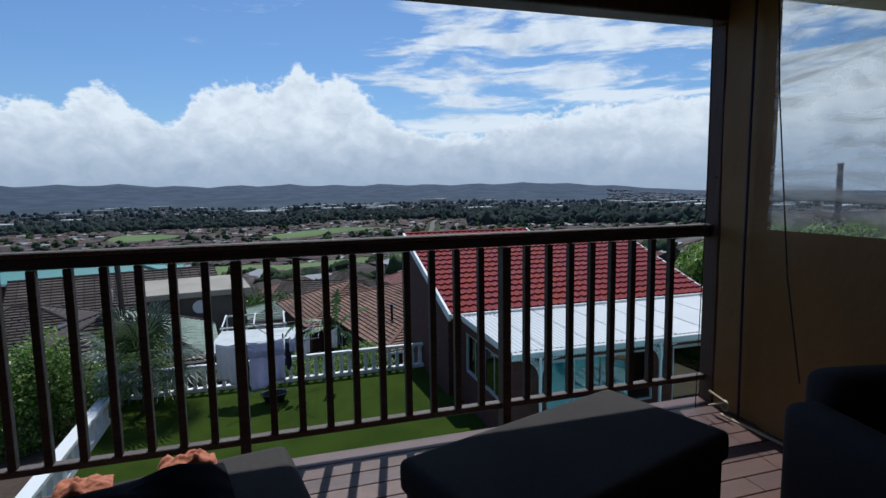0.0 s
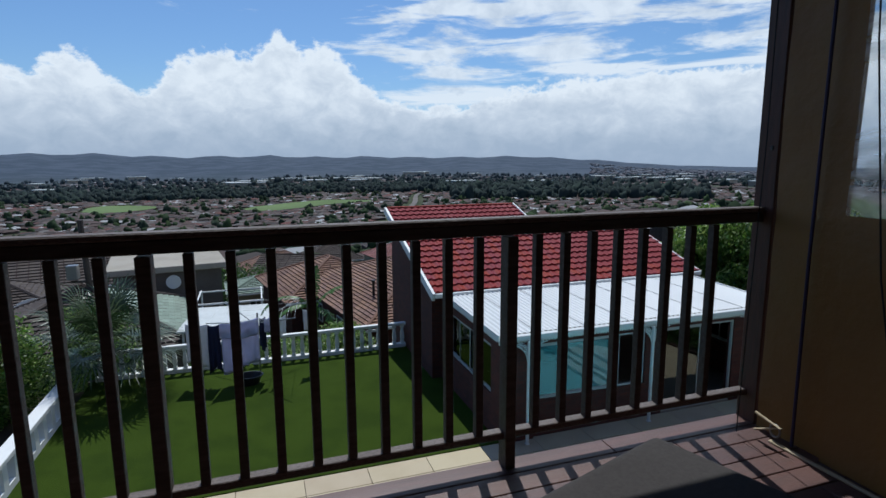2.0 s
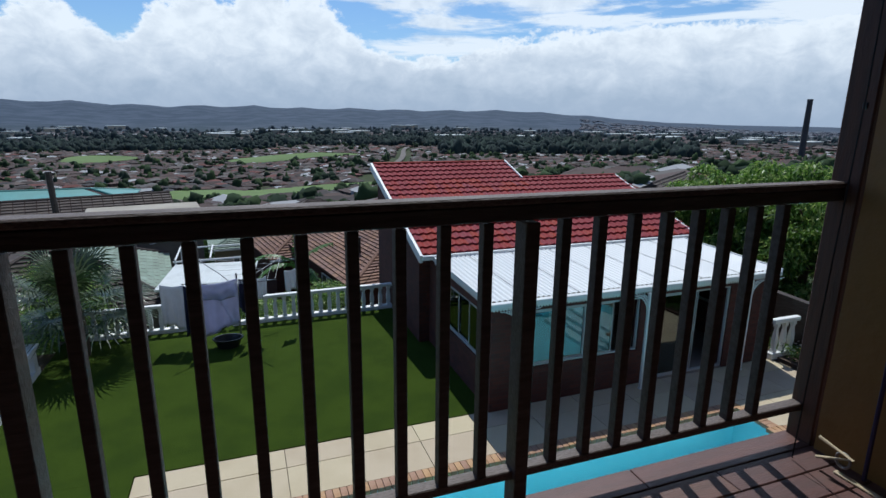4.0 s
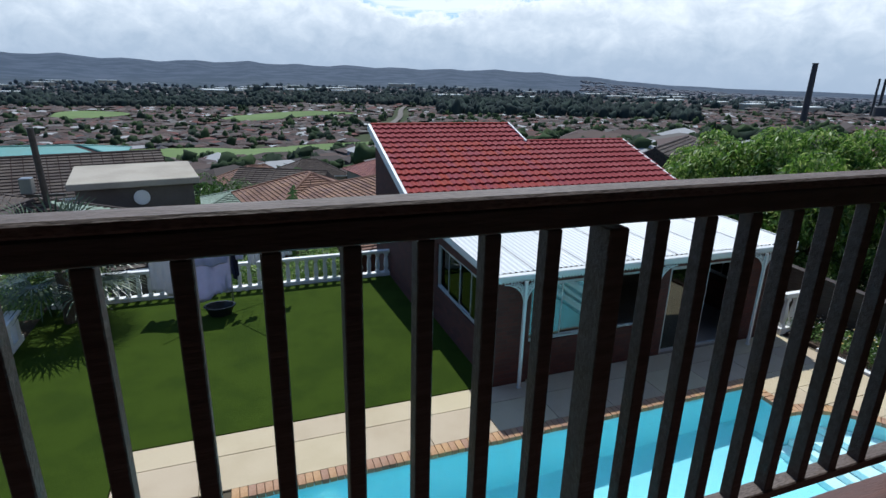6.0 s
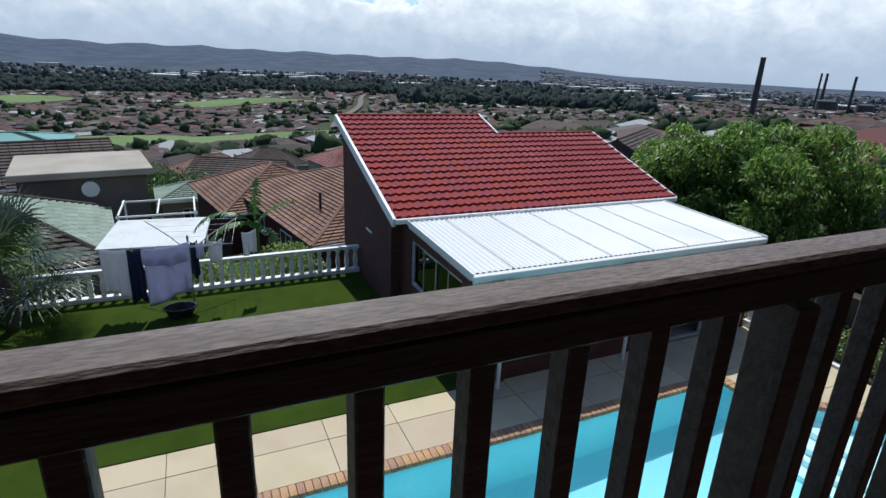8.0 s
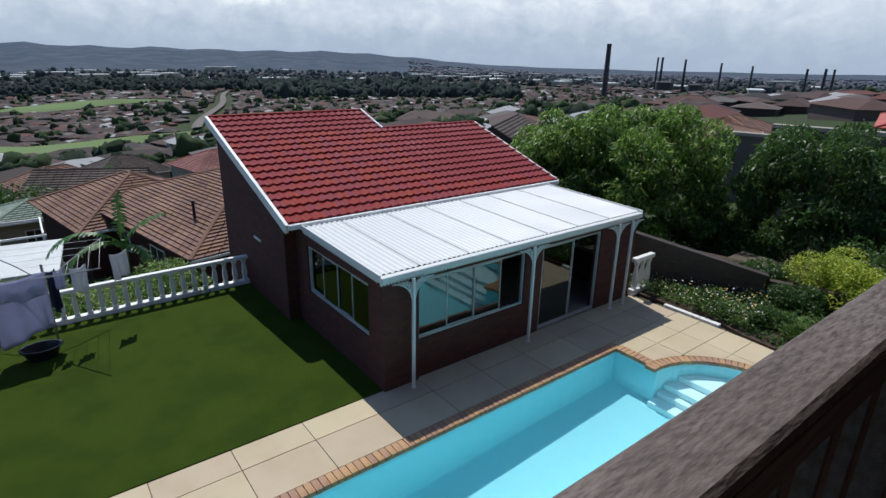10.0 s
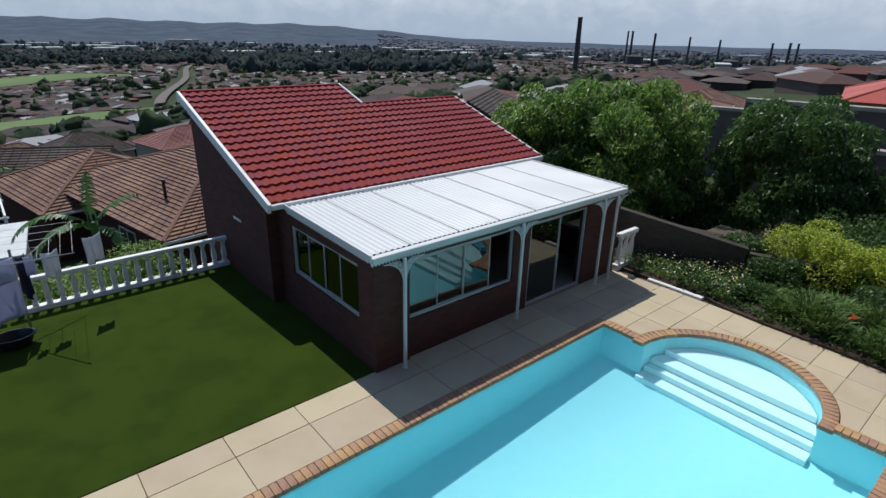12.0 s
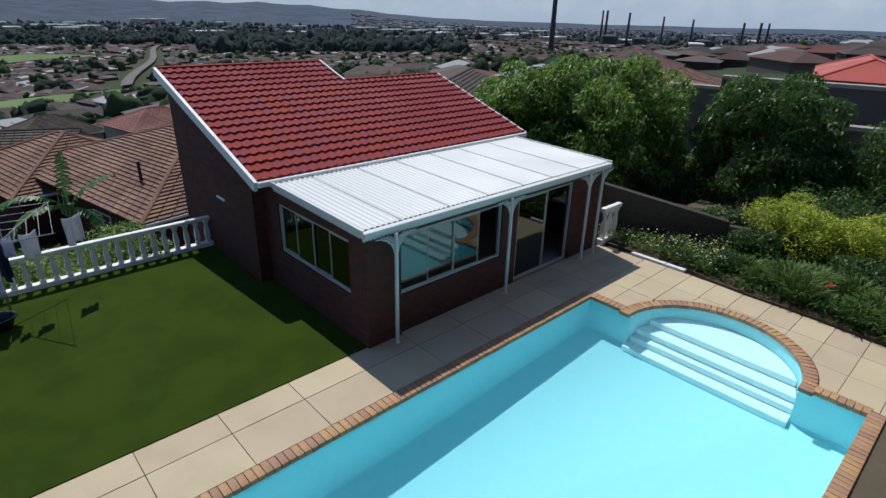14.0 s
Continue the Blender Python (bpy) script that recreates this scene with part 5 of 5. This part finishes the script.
    tagged(leaves("blossom", np.stack([x[i], y[i], 0.3 + 0.12 * g.uniform(0, 1, k)], 1), 0.05, "blossom", t, droop=0.0, aspect=0.9, gen=g), kind="stuff")


flowers()


def cover():
    g = np.random.default_rng(61)
    t = thing("ground_cover", "low dark green ground cover over the garden bed", "plants", at=(0, 0, 0))
    n = 11000
    y = g.uniform(-8.5, -1.5, n)
    x = np.interp(y, [-8.5, -6.6, -5.2, -3.9, -2.3], [7.5, 7.4, 7.56, 7.62, 7.85]) + 5 * g.uniform(0, 1, n) ** 1.3
    m = (0.6 + 0.4 * np.sin(x * 2.1 + 1) * np.cos(y * 1.7)) + g.normal(0, 0.1, n)
    z = 0.07 + 0.42 * g.uniform(0, 1, n) * np.clip(m, 0.1, 1)
    tagged(leaves("foliage", np.stack([x, y, z], 1), 0.12, "leaf_low", t, droop=-0.3, aspect=0.35, gen=g), kind="stuff")


cover()


def fan_palm():
    g = np.random.default_rng(70)
    t = thing("fan_palm", "fan palm with spiky grey-green fronds beside the lawn", "palm", at=(-8.6, 5.6, 0.0))
    part("trunk", tube([(0, 0, -0.2), (0.05, 0, 0.5), (0, 0, 1.3)], 0.14, 10, taper=0.11), "bark", t)
    for k in range(46):
        a = k * 2.4
        el = radians(g.uniform(-35, 75))
        L = g.uniform(0.7, 1.15)
        d = Vector((math.cos(a) * math.cos(el), math.sin(a) * math.cos(el), math.sin(el)))
        hub = Vector((0, 0, 1.3)) + d * L
        side = d.cross(Vector((0, 0, 1))).normalized()
        up = side.cross(d)
        v, f = [], []
        stem = [Vector((0, 0, 1.25)), hub]
        for i in range(22):
            b = radians(-125 + 250 * i / 21)
            w = (d * math.cos(b) + side * math.sin(b)).normalized()
            l = 0.95 * (0.75 + 0.25 * math.cos(b)) * g.uniform(0.9, 1.05)
            s = w.cross(up).normalized() * 0.02
            mid = hub + w * l * 0.6 + up * 0.03
            tip = hub + w * l - Vector((0, 0, 0.12))
            o = len(v)
            v += [hub - s * 0.4, hub + s * 0.4, mid + s, mid - s, tip]
            f += [(o, o + 1, o + 2, o + 3), (o + 3, o + 2, o + 4)]
        q = len(v)
        v += [stem[0] - side * 0.012, stem[0] + side * 0.012, stem[1] + side * 0.012, stem[1] - side * 0.012]
        f += [(q, q + 1, q + 2, q + 3)]
        raw("frond", v, f, "palm", t)


fan_palm()


def banana():
    t = thing("banana_plant", "banana plant with long torn leaves below the balustrade", "plant", at=(-3.0, 10.1, -1.25))
    part("stem", tube([(0, 0, -0.8), (0, 0, 1.0), (0.05, 0, 2.0)], 0.13, 10, taper=0.08), "banana", t)
    g = np.random.default_rng(5)
    for a, e0, bend, L in [(60, 88, 15, 1.5), (-15, 60, 40, 1.5), (165, 50, 85, 2.2), (190, 30, 85, 2.0), (150, 20, 60, 1.6), (-50, 15, 70, 1.2)]:
        a = radians(a)
        v, f = [], []
        n = 34
        c = Vector((0, 0, 1.9))
        for i in range(n + 1):
            s = i / n
            e = radians(e0 - bend * s * 1.3)
            c = c + Vector((math.cos(a) * math.cos(e), math.sin(a) * math.cos(e), math.sin(e))) * L / n
            w = 0.25 * math.sin(math.pi * min(1, max(0, s * 1.15 - 0.17))) ** 0.5 if s > 0.15 else 0.02
            side = Vector((-math.sin(a), math.cos(a), 0))
            step = Vector((math.cos(a) * math.cos(e), math.sin(a) * math.cos(e), math.sin(e))) * L / n
            for sgn in (-1, 1):
                cut, hang = g.uniform(0.65, 1.05), g.uniform(0.03, 0.16)
                edge = c + side * sgn * w * cut + step * 0.9 - Vector((0, 0, hang))
                o = len(v)
                v += [c - step * 0.5, c + step * 0.55, edge + step * g.uniform(0.1, 0.5), edge - step * g.uniform(0.2, 0.6)]
                f.append((o, o + 1, o + 2, o + 3) if sgn > 0 else (o + 3, o + 2, o + 1, o))
        raw("leaf", v, f, "banana", t)


banana()

# ---- washing line ----


def washing_line():
    t = thing("rotary_washing_line", "rotary washing line with thin arms standing on the turf", "washing line", at=(-4.95, 5.75, 0.02))
    part("pole", tube([(0, 0, 0), (0, 0, 1.75)], 0.025, 10), "steel", t)
    for k in range(4):
        a = radians(38 + 90 * k)
        part("arm", tube([(0, 0, 1.35), (math.cos(a) * 0.7, math.sin(a) * 0.7, 1.62), (math.cos(a) * 1.55, math.sin(a) * 1.55, 1.85)], 0.013, 6), "steel", t)
    for r in (0.6, 0.9, 1.2, 1.5):
        pts = [(math.cos(radians(38 + 90 * k)) * r, math.sin(radians(38 + 90 * k)) * r, 1.42 + r * 0.28) for k in range(5)]
        part("line", tube(pts, 0.004, 4), "white", t)

    def sheet(name, label, p, q, drop, mat, seed):
        w = thing(name, label, "laundry")
        p, q = Vector(p), Vector(q)
        v, f = [], []
        nx, nz = 16, 12
        side = (q - p).cross(Vector((0, 0, 1))).normalized()
        for i in range(nx + 1):
            for j in range(nz + 1):
                s, u = i / nx, j / nz
                sag = -0.05 * math.sin(math.pi * s)
                wave = 0.045 * u * math.sin(s * 17 + seed) + 0.03 * noise.noise((s * 4, u * 3, seed))
                v.append(p.lerp(q, s) + side * wave + Vector((0, 0, sag - drop * u * (1 + 0.08 * math.sin(s * 5 + seed)))))
        for i in range(nx):
            for j in range(nz):
                a = i * (nz + 1) + j
                f.append((a, a + 1, a + nz + 2, a + nz + 1))
        o = raw("fabric", v, f, mat, w, smooth=True)
        o.modifiers.new("thick", "SOLIDIFY").thickness = 0.004
    sheet("bed_sheet", "pale lilac bed sheet hanging on the washing line", (-5.87, 5.16, 1.72), (-4.93, 5.30, 1.76), 1.3, "linen", 1)
    sheet("bed_sheet", "lilac sheet folded short over the washing line", (-5.9, 5.04, 1.74), (-4.95, 5.17, 1.78), 0.42, "linen", 4)
    sheet("towel", "navy towel hanging beside the lilac sheet", (-6.2, 5.25, 1.7), (-5.9, 5.2, 1.7), 1.25, "navy", 2)
    sheet("pillowcase", "pale grey cloth hanging at the end of the line", (-6.75, 5.45, 1.72), (-6.2, 5.3, 1.7), 1.1, "linen_white", 3)
    sheet("towel", "small dark cloth hanging beside the sheet", (-4.9, 5.32, 1.74), (-4.74, 5.45, 1.74), 0.85, "navy", 5)
    sheet("shirt", "small grey cloth hanging beside the sheet", (-4.78, 5.2, 1.76), (-4.62, 5.3, 1.76), 0.4, "linen", 9)
    sheet("pillowcase", "white cloth pegged on the washing line", (-4.5, 5.25, 1.74), (-4.2, 5.4, 1.74), 0.5, "linen_white", 6)
    sheet("pillowcase", "white shirt pegged on the washing line", (-3.74, 5.55, 1.8), (-3.38, 5.72, 1.82), 0.6, "linen_white", 8)
    b = thing("laundry_tub", "black plastic tub standing under the washing line", "tub", at=(-5.25, 5.05, 0.02))
    bm = bmesh.new()
    n = 20
    rings = []
    for r, z in [(0.22, 0.0), (0.3, 0.22), (0.33, 0.23), (0.33, 0.25), (0.29, 0.25), (0.2, 0.02)]:
        rings.append([bm.verts.new((r * 1.15 * math.cos(k * 2 * math.pi / n), r * 0.85 * math.sin(k * 2 * math.pi / n), z)) for k in range(n)])
    for u, v in zip(rings, rings[1:]):
        for k in range(n):
            bm.faces.new((u[k], u[(k + 1) % n], v[(k + 1) % n], v[k]))
    bm.faces.new(rings[0][::-1]), bm.faces.new(rings[-1])
    part("bowl", bm, "plastic", b)


washing_line()

# ---- town and distance ----


def build_town():
    g = np.random.default_rng(90)
    v, f = [], []

    def boxes(n, az0, az1, d0, d1, scale):
        az = np.radians(g.uniform(az0, az1, n))
        d = np.sqrt(g.uniform(d0 * d0, d1 * d1, n))
        x, y = d * np.sin(az), d * np.cos(az)
        z = fall(x, y)
        for i in range(n):
            if in_field(x[i], y[i]):
                continue
            w, l = scale * g.uniform(5, 9), scale * g.uniform(4, 6)
            hh, rr = scale * g.uniform(2.4, 3.2), scale * g.uniform(1.2, 2.2)
            t = g.choice([0.2, 0.35, 1.7, 2.0, 0.9]) + g.uniform(-0.1, 0.1)
            c, s = math.cos(t), math.sin(t)
            o = len(v)
            pts = [(-w, -l, -3), (w, -l, -3), (w, l, -3), (-w, l, -3), (-w, -l, hh), (w, -l, hh), (w, l, hh), (-w, l, hh)]
            v.extend((x[i] + c * a - s * b, y[i] + s * a + c * b, z[i] + e) for a, b, e in pts)
            f.extend([(o, o + 1, o + 5, o + 4), (o + 1, o + 2, o + 6, o + 5), (o + 2, o + 3, o + 7, o + 6), (o + 3, o, o + 4, o + 7)])
            o = len(v)
            k = 1.12
            q = w - l * 0.8
            pts = [(-w * k, -l * k, hh), (w * k, -l * k, hh), (w * k, l * k, hh), (-w * k, l * k, hh), (-q, 0, hh + rr), (q, 0, hh + rr)]
            v.extend((x[i] + c * a - s * b, y[i] + s * a + c * b, z[i] + e) for a, b, e in pts)
            f.extend([(o, o + 1, o + 5, o + 4), (o + 2, o + 3, o + 4, o + 5), (o + 1, o + 2, o + 5), (o + 3, o, o + 4)])
    boxes(230, -28, 66, 75, 190, 0.8)
    boxes(7600, -30, 80, 285, 740, 0.55)
    boxes(3600, -30, 84, 720, 1600, 0.85)
    boxes(1300, 34, 84, 1500, 2500, 1.1)
    boxes(1500, 34, 84, 900, 2200, 1.0)
    boxes(50, 62, 86, 110, 270, 0.75)
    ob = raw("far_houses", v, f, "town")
    tagged(ob, "hundreds of low brick houses with brown roofs filling the valley", "houses", kind="stuff")


FIELDS = [((15, 252), 62, 30), ((-40, 275), 45, 18), ((40, 540), 60, 40), ((-125, 560), 28, 50), ((150, 300), 35, 14)]


def road_bearing(d):
    return radians(13.4 + 3.5 * (d - 290) / 400 + 0.5 * math.sin(d / 60))


def in_field(x, y):
    d = math.hypot(x, y)
    if 280 < d < 690 and abs(math.atan2(x, y) - road_bearing(d)) * d < 11:
        return True
    return any(((x - c[0]) / a) ** 2 + ((y - c[1]) / b) ** 2 < 1.2 for c, a, b in FIELDS)


def build_fields():
    for (cx, cy), a, b in FIELDS:
        n = 40
        v = [(cx, cy, ground_at(cx, cy) + 1.8)]
        for r in (0.5, 1.0):
            for i in range(n):
                t = 2 * math.pi * i / n
                rr = r * (1 + 0.12 * math.sin(3 * t + cx))
                x, y = cx + a * rr * math.cos(t), cy + b * rr * math.sin(t)
                v.append((x, y, ground_at(x, y) + 1.8))
        f = [(0, 1 + i, 1 + (i + 1) % n) for i in range(n)] + [(1 + i, 1 + n + i, 1 + n + (i + 1) % n, 1 + (i + 1) % n) for i in range(n)]
        tagged(raw("field", v, f, "field"), "mown green playing field down in the valley", kind="structure")


def clump_mesh(name, label, spots, mat):
    """Uneven tree clumps, each a rough low dome of facets."""
    g = np.random.default_rng(len(spots))
    bm = bmesh.new()
    bmesh.ops.create_icosphere(bm, subdivisions=2, radius=1)
    base = np.array([v.co[:] for v in bm.verts])
    tri = np.array([[v.index for v in q.verts] for q in bm.faces])
    bm.free()
    vs, fs = [], []
    for i, (x, y, z, r, h) in enumerate(spots):
        j = 1 + g.normal(0, 0.24, (len(base), 1))
        p = base * j * [r, r, h * g.uniform(0.9, 1.6)] + [x, y, z + h * 0.6]
        vs.append(p)
        fs.append(tri + i * len(base))
    vs, fs = np.concatenate(vs), np.concatenate(fs)
    me = bpy.data.meshes.new(name)
    me.vertices.add(len(vs))
    me.vertices.foreach_set("co", vs.ravel())
    me.loops.add(len(fs) * 3)
    me.loops.foreach_set("vertex_index", fs.ravel())
    me.polygons.add(len(fs))
    me.polygons.foreach_set("loop_start", np.arange(len(fs)) * 3)
    me.polygons.foreach_set("loop_total", np.full(len(fs), 3))
    me.update()
    me.validate()
    me.materials.append(M[mat])
    return tagged(new(name, me), label, "trees", kind="stuff")


def build_woods():
    g = np.random.default_rng(95)
    spots = []

    def scatter(n, az0, az1, d0, d1, r0, r1):
        az = np.radians(g.uniform(az0, az1, n))
        d = g.uniform(d0, d1, n)
        x, y = d * np.sin(az), d * np.cos(az)
        z = fall(x, y)
        for a, b, c in zip(x, y, z):
            if not in_field(a, b):
                r = g.uniform(r0, r1)
                spots.append((a, b, c, r, r * g.uniform(0.8, 1.3)))
    near = len(spots)
    scatter(150, -28, 60, 70, 195, 1.8, 3.6)
    trees, spots[near:] = spots[near:], []
    for a, b, c, r, hh in trees:
        for _ in range(9):
            q, t = r * g.uniform(0.1, 0.75), g.uniform(0, 6.28)
            k = r * g.uniform(0.3, 0.55)
            spots.append((a + q * math.cos(t), b + q * math.sin(t), c + r * g.uniform(0.2, 0.9), k, k * 0.8))
    scatter(1500, -30, 80, 290, 720, 1.2, 2.8)
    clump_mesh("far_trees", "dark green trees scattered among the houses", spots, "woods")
    spots.clear()
    scatter(2300, -30, 34, 700, 930, 2.5, 4.6)
    scatter(600, 20, 45, 540, 700, 2.5, 6)
    scatter(2400, -30, 84, 930, 1700, 2.5, 5.5)
    clump_mesh("belt_trees", "dark belt of woods across the valley, haze in its colour", spots, "far_woods")


build_fields()
build_town()
build_woods()


def build_road():
    v, f = [], []
    for i in range(40):
        d = 290 + i * 10
        a = road_bearing(d)
        for k in (-1, 1):
            x, y = d * math.sin(a) + k * 2.6, d * math.cos(a)
            v.append((x, y, ground_at(x, y) + 1.6))
        if i:
            f.append((2 * i - 2, 2 * i - 1, 2 * i + 1, 2 * i))
    tagged(raw("road", v, f, "plaster"), "pale road climbing between the far houses", kind="structure")
    g = np.random.default_rng(97)
    for i in range(44):
        a, d = radians(g.uniform(-25, 75)), g.uniform(850, 1900)
        x, y = d * math.sin(a), d * math.cos(a)
        t = thing("warehouse", "long white roofed warehouse among the far trees", "warehouse", "far warehouses", at=(x, y, ground_at(x, y)), turn=float(g.uniform(-30, 30)))
        w = float(g.uniform(12, 34))
        part("wall", box(-w, w, -9, 9, -4, 8), "cream", t)
        part("roof", prism([(-w - 1, -10), (w + 1, -10), (w + 1, 10), (-w - 1, 10)], 8, 9.5), "sheet_white", t)


build_road()


def build_stacks():
    for az, top, d, r in [(53.2, 1.5, 620, 3.0), (57.7, 0.4, 900, 1.6), (58.1, 0.4, 905, 2.0), (60.1, 0.25, 900, 2.0), (63.1, 0.0, 950, 1.8), (65.6, -0.18, 950, 1.8), (69.7, -0.34, 1000, 2.1), (71.0, -0.3, 1000, 2.4), (71.6, -0.33, 1000, 1.9)]:
        x, y = -4.9 + d * math.sin(radians(az)), -7.4 + d * math.cos(radians(az))
        t = thing("factory_chimney", "tall dark refinery chimney on the skyline", "chimney", "refinery chimneys", at=(x, y, ground_at(x, y)))
        h = 5.9 + d * math.tan(radians(top)) - ground_at(x, y)
        part("shaft", tube([(0, 0, -5), (0, 0, h * 0.5), (0, 0, h)], r, 14, taper=r * 0.75), "stack", t)
        part("rim", tube([(0, 0, h), (0, 0, h + 1)], r * 0.85, 14), "stack", t)
    for az, d, r, h in [(58.8, 860, 12, 14), (61.5, 880, 10, 12), (67, 930, 12, 12), (73, 900, 12, 11)]:
        x, y = d * math.sin(radians(az)), d * math.cos(radians(az))
        t = thing("storage_tank", "round dark storage tank beside the chimneys", "tank", at=(x, y, ground_at(x, y)))
        part("shell", tube([(0, 0, -3), (0, 0, h)], r, 24), "stack", t)
        part("roof", tube([(0, 0, h), (0, 0, h + 2)], r * 0.98, 24, taper=r * 0.4), "stack", t)


build_stacks()

# ---- paving, coping bricks, boards, roof tiles ----


def paving():
    cache = {}
    base = bpy.data.objects["pavement"]

    def slab(x0, x1, y0, y1):
        w, d = round(x1 - x0, 2), round(y1 - y0, 2)
        if w < 0.1 or d < 0.1:
            return
        if (w, d) not in cache:
            o = part("slab", box(-w / 2 + 0.005, w / 2 - 0.005, -d / 2 + 0.005, d / 2 - 0.005, -0.03, 0.0, 0.004), "slab", base)
            cache[(w, d)] = o.data
        else:
            o = new("slab", cache[(w, d)])
            o.parent = base
        o.location = ((x0 + x1) / 2, (y0 + y1) / 2, float(rng.uniform(-0.002, 0.002)))
    xs = [-6.65, -5.45, -4.25, -3.05, -1.85, -0.65, 0.55, 1.75, 2.95, 4.15, 5.35, 6.55, 7.6]
    for a, b in zip(xs, xs[1:]):
        slab(a, b, -0.56, -0.0)
        slab(a, b, -1.37, -0.56)
    # far end, round the alcove
    for i in range(12):
        y1 = -1.37 - i * 0.62
        y0 = y1 - 0.62
        for a, b in ((4.92, 5.75), (5.75, 6.65), (6.65, 7.62)):
            cx, cy = (a + b) / 2, (y0 + y1) / 2
            corners = [(a, y0), (b, y0), (a, y1), (b, y1)]
            far = max(math.hypot(p - CX, q - CY) for p, q in corners)
            near = min(math.hypot(max(a, min(CX, b)) - CX, max(y0, min(CY, y1)) - CY), far)
            if near > CR + 0.2:
                slab(a, b, y0, y1)
            elif far > CR + 0.24:
                poly = []
                n = 10
                pts = [(a + (b - a) * u / n, y0 + (y1 - y0) * w / n) for u in range(n + 1) for w in range(n + 1)]
                keep = [p for p in pts if math.hypot(p[0] - CX, p[1] - CY) > CR + 0.235]
                if len(keep) < 4:
                    continue
                bm = bmesh.new()
                grid = {}
                for u in range(n):
                    for w in range(n):
                        q = [(a + 0.005 + (b - a - 0.01) * (u + du) / n, y0 + 0.005 + (y1 - y0 - 0.01) * (w + dw) / n) for du, dw in ((0, 0), (1, 0), (1, 1), (0, 1))]
                        r = [math.hypot(p[0] - CX, p[1] - CY) for p in q]
                        if max(r) < CR + 0.22:
                            continue
                        out = []
                        for p, rr in zip(q, r):
                            if rr < CR + 0.22:
                                k = (CR + 0.22) / rr
                                p = (CX + (p[0] - CX) * k, CY + (p[1] - CY) * k)
                            out.append(p)
                        bm.faces.new([bm.verts.new((p[0], p[1], -0.001)) for p in out])
                bmesh.ops.remove_doubles(bm, verts=bm.verts, dist=0.0005)
                part("slab", bm, "slab", base)


paving()


def coping():
    base = thing("pool_coping", "orange-brown brick coping round the pool edge", "coping")
    base["kind"] = "structure"
    first = part("brick", box(-0.054, 0.054, -0.115, 0.115, -0.07, 0.014, 0.006), "coping", base)
    mesh = first.data
    state = [first]

    def brick(x, y, a):
        o = state.pop() if state else new("brick", mesh)
        o.parent = base
        o.matrix_world = pose(x, y, float(rng.uniform(-0.003, 0.003)), float(rng.uniform(-0.6, 0.6)), 0, math.degrees(a) + float(rng.uniform(-1, 1)))
    st = 0.1165
    for i in range(int((X1 - X0 + 0.2) / st)):
        brick(X0 + i * st + 0.05, Y1 + 0.085, 0)
    for i in range(int((X1 - X0 + 0.2) / st)):
        brick(X0 + i * st + 0.05, Y0 - 0.085, 0)
    for i in range(int((CY - CR - 0.12 - Y0) / st)):
        brick(X1 + 0.085, Y0 + (i + 0.5) * st, math.pi / 2)
    for i in range(int((Y1 - (CY + CR) - 0.1) / st)):
        brick(X1 + 0.085, Y1 - (i + 0.5) * st, math.pi / 2)
    n = int(math.pi * (CR + 0.06) / st)
    for i in range(n + 1):
        a = -math.pi / 2 + math.pi * i / n
        brick(CX + (CR + 0.085) * math.cos(a), CY + (CR + 0.085) * math.sin(a), a + math.pi / 2)
    for i in range(int((Y1 - Y0) / st)):
        brick(X0 - 0.085, Y0 + (i + 0.5) * st, math.pi / 2)


coping()


def deck_boards():
    base = bpy.data.objects["deck_frame"]
    y = -7.462
    i = 0
    while y > -10.6:
        for x0, x1 in ((-9.0, -6.2), (-6.2, -3.1), (-3.1, 0.5)):
            off = (i % 3) * 0.35
            a, b = x0 + (off if x0 > -9 else 0), x1 + (off if x1 < 0 else 0)
            part("board", box(a + 0.002, b - 0.002, y - 0.134, y, 4.367, 4.4, 0.003), "deck", base)
        y -= 0.14
        i += 1


deck_boards()


def roof_tiles():
    w, run = 0.2263, 0.325
    prof = [(u * w / 0.30, 0.006 + 0.032 * (0.5 + 0.5 * math.sin(u / 0.30 * 2 * math.pi - 0.6)) ** 1.2) for u in [0.30 * i / 10 for i in range(11)]]
    v = [(u, 0.0, h + 0.05) for u, h in prof] + [(u, run + 0.03, h) for u, h in prof] + [(u, 0.0, h - 0.006) for u, h in prof]
    m = len(prof)
    f = [(i, i + 1, m + i + 1, m + i) for i in range(m - 1)] + [(2 * m + i, 2 * m + i + 1, i + 1, i) for i in range(m - 1)]
    l1, l2 = (8.51 - 3.23) * SL, (7.21 - 3.23) * SL
    me = bpy.data.meshes.new("tile")
    me.from_pydata(v, [], f)
    me.materials.append(M["tile"])
    va, fa = [], []
    rows = int(l1 / run)
    count = 0
    step = (l1 - 0.02) / rows
    for r in range(rows):
        y = r * step
        for c in range(38):
            x = -0.58 + c * w
            if x > 7.9 or (x > 4.05 and y > l2 - 0.12):
                continue
            if x < 4.05 and count < 300 or (x >= 4.05 and r < 2 and count < 300):
                o = new("tile", me)
                o.parent = ROOF_OB
                o.matrix_local = ROOF @ Matrix.Translation((x, y, float(rng.uniform(-0.002, 0.002))))
                count += 1
            else:
                o = len(va)
                va += [(a + x, b + y, cc) for a, b, cc in v]
                fa += [tuple(o + k for k in q) for q in f]
    ob = raw("tile_field", va, fa, "tile", ROOF_OB)
    ob.matrix_local = ROOF
    tagged(ob, kind="stuff")


roof_tiles()
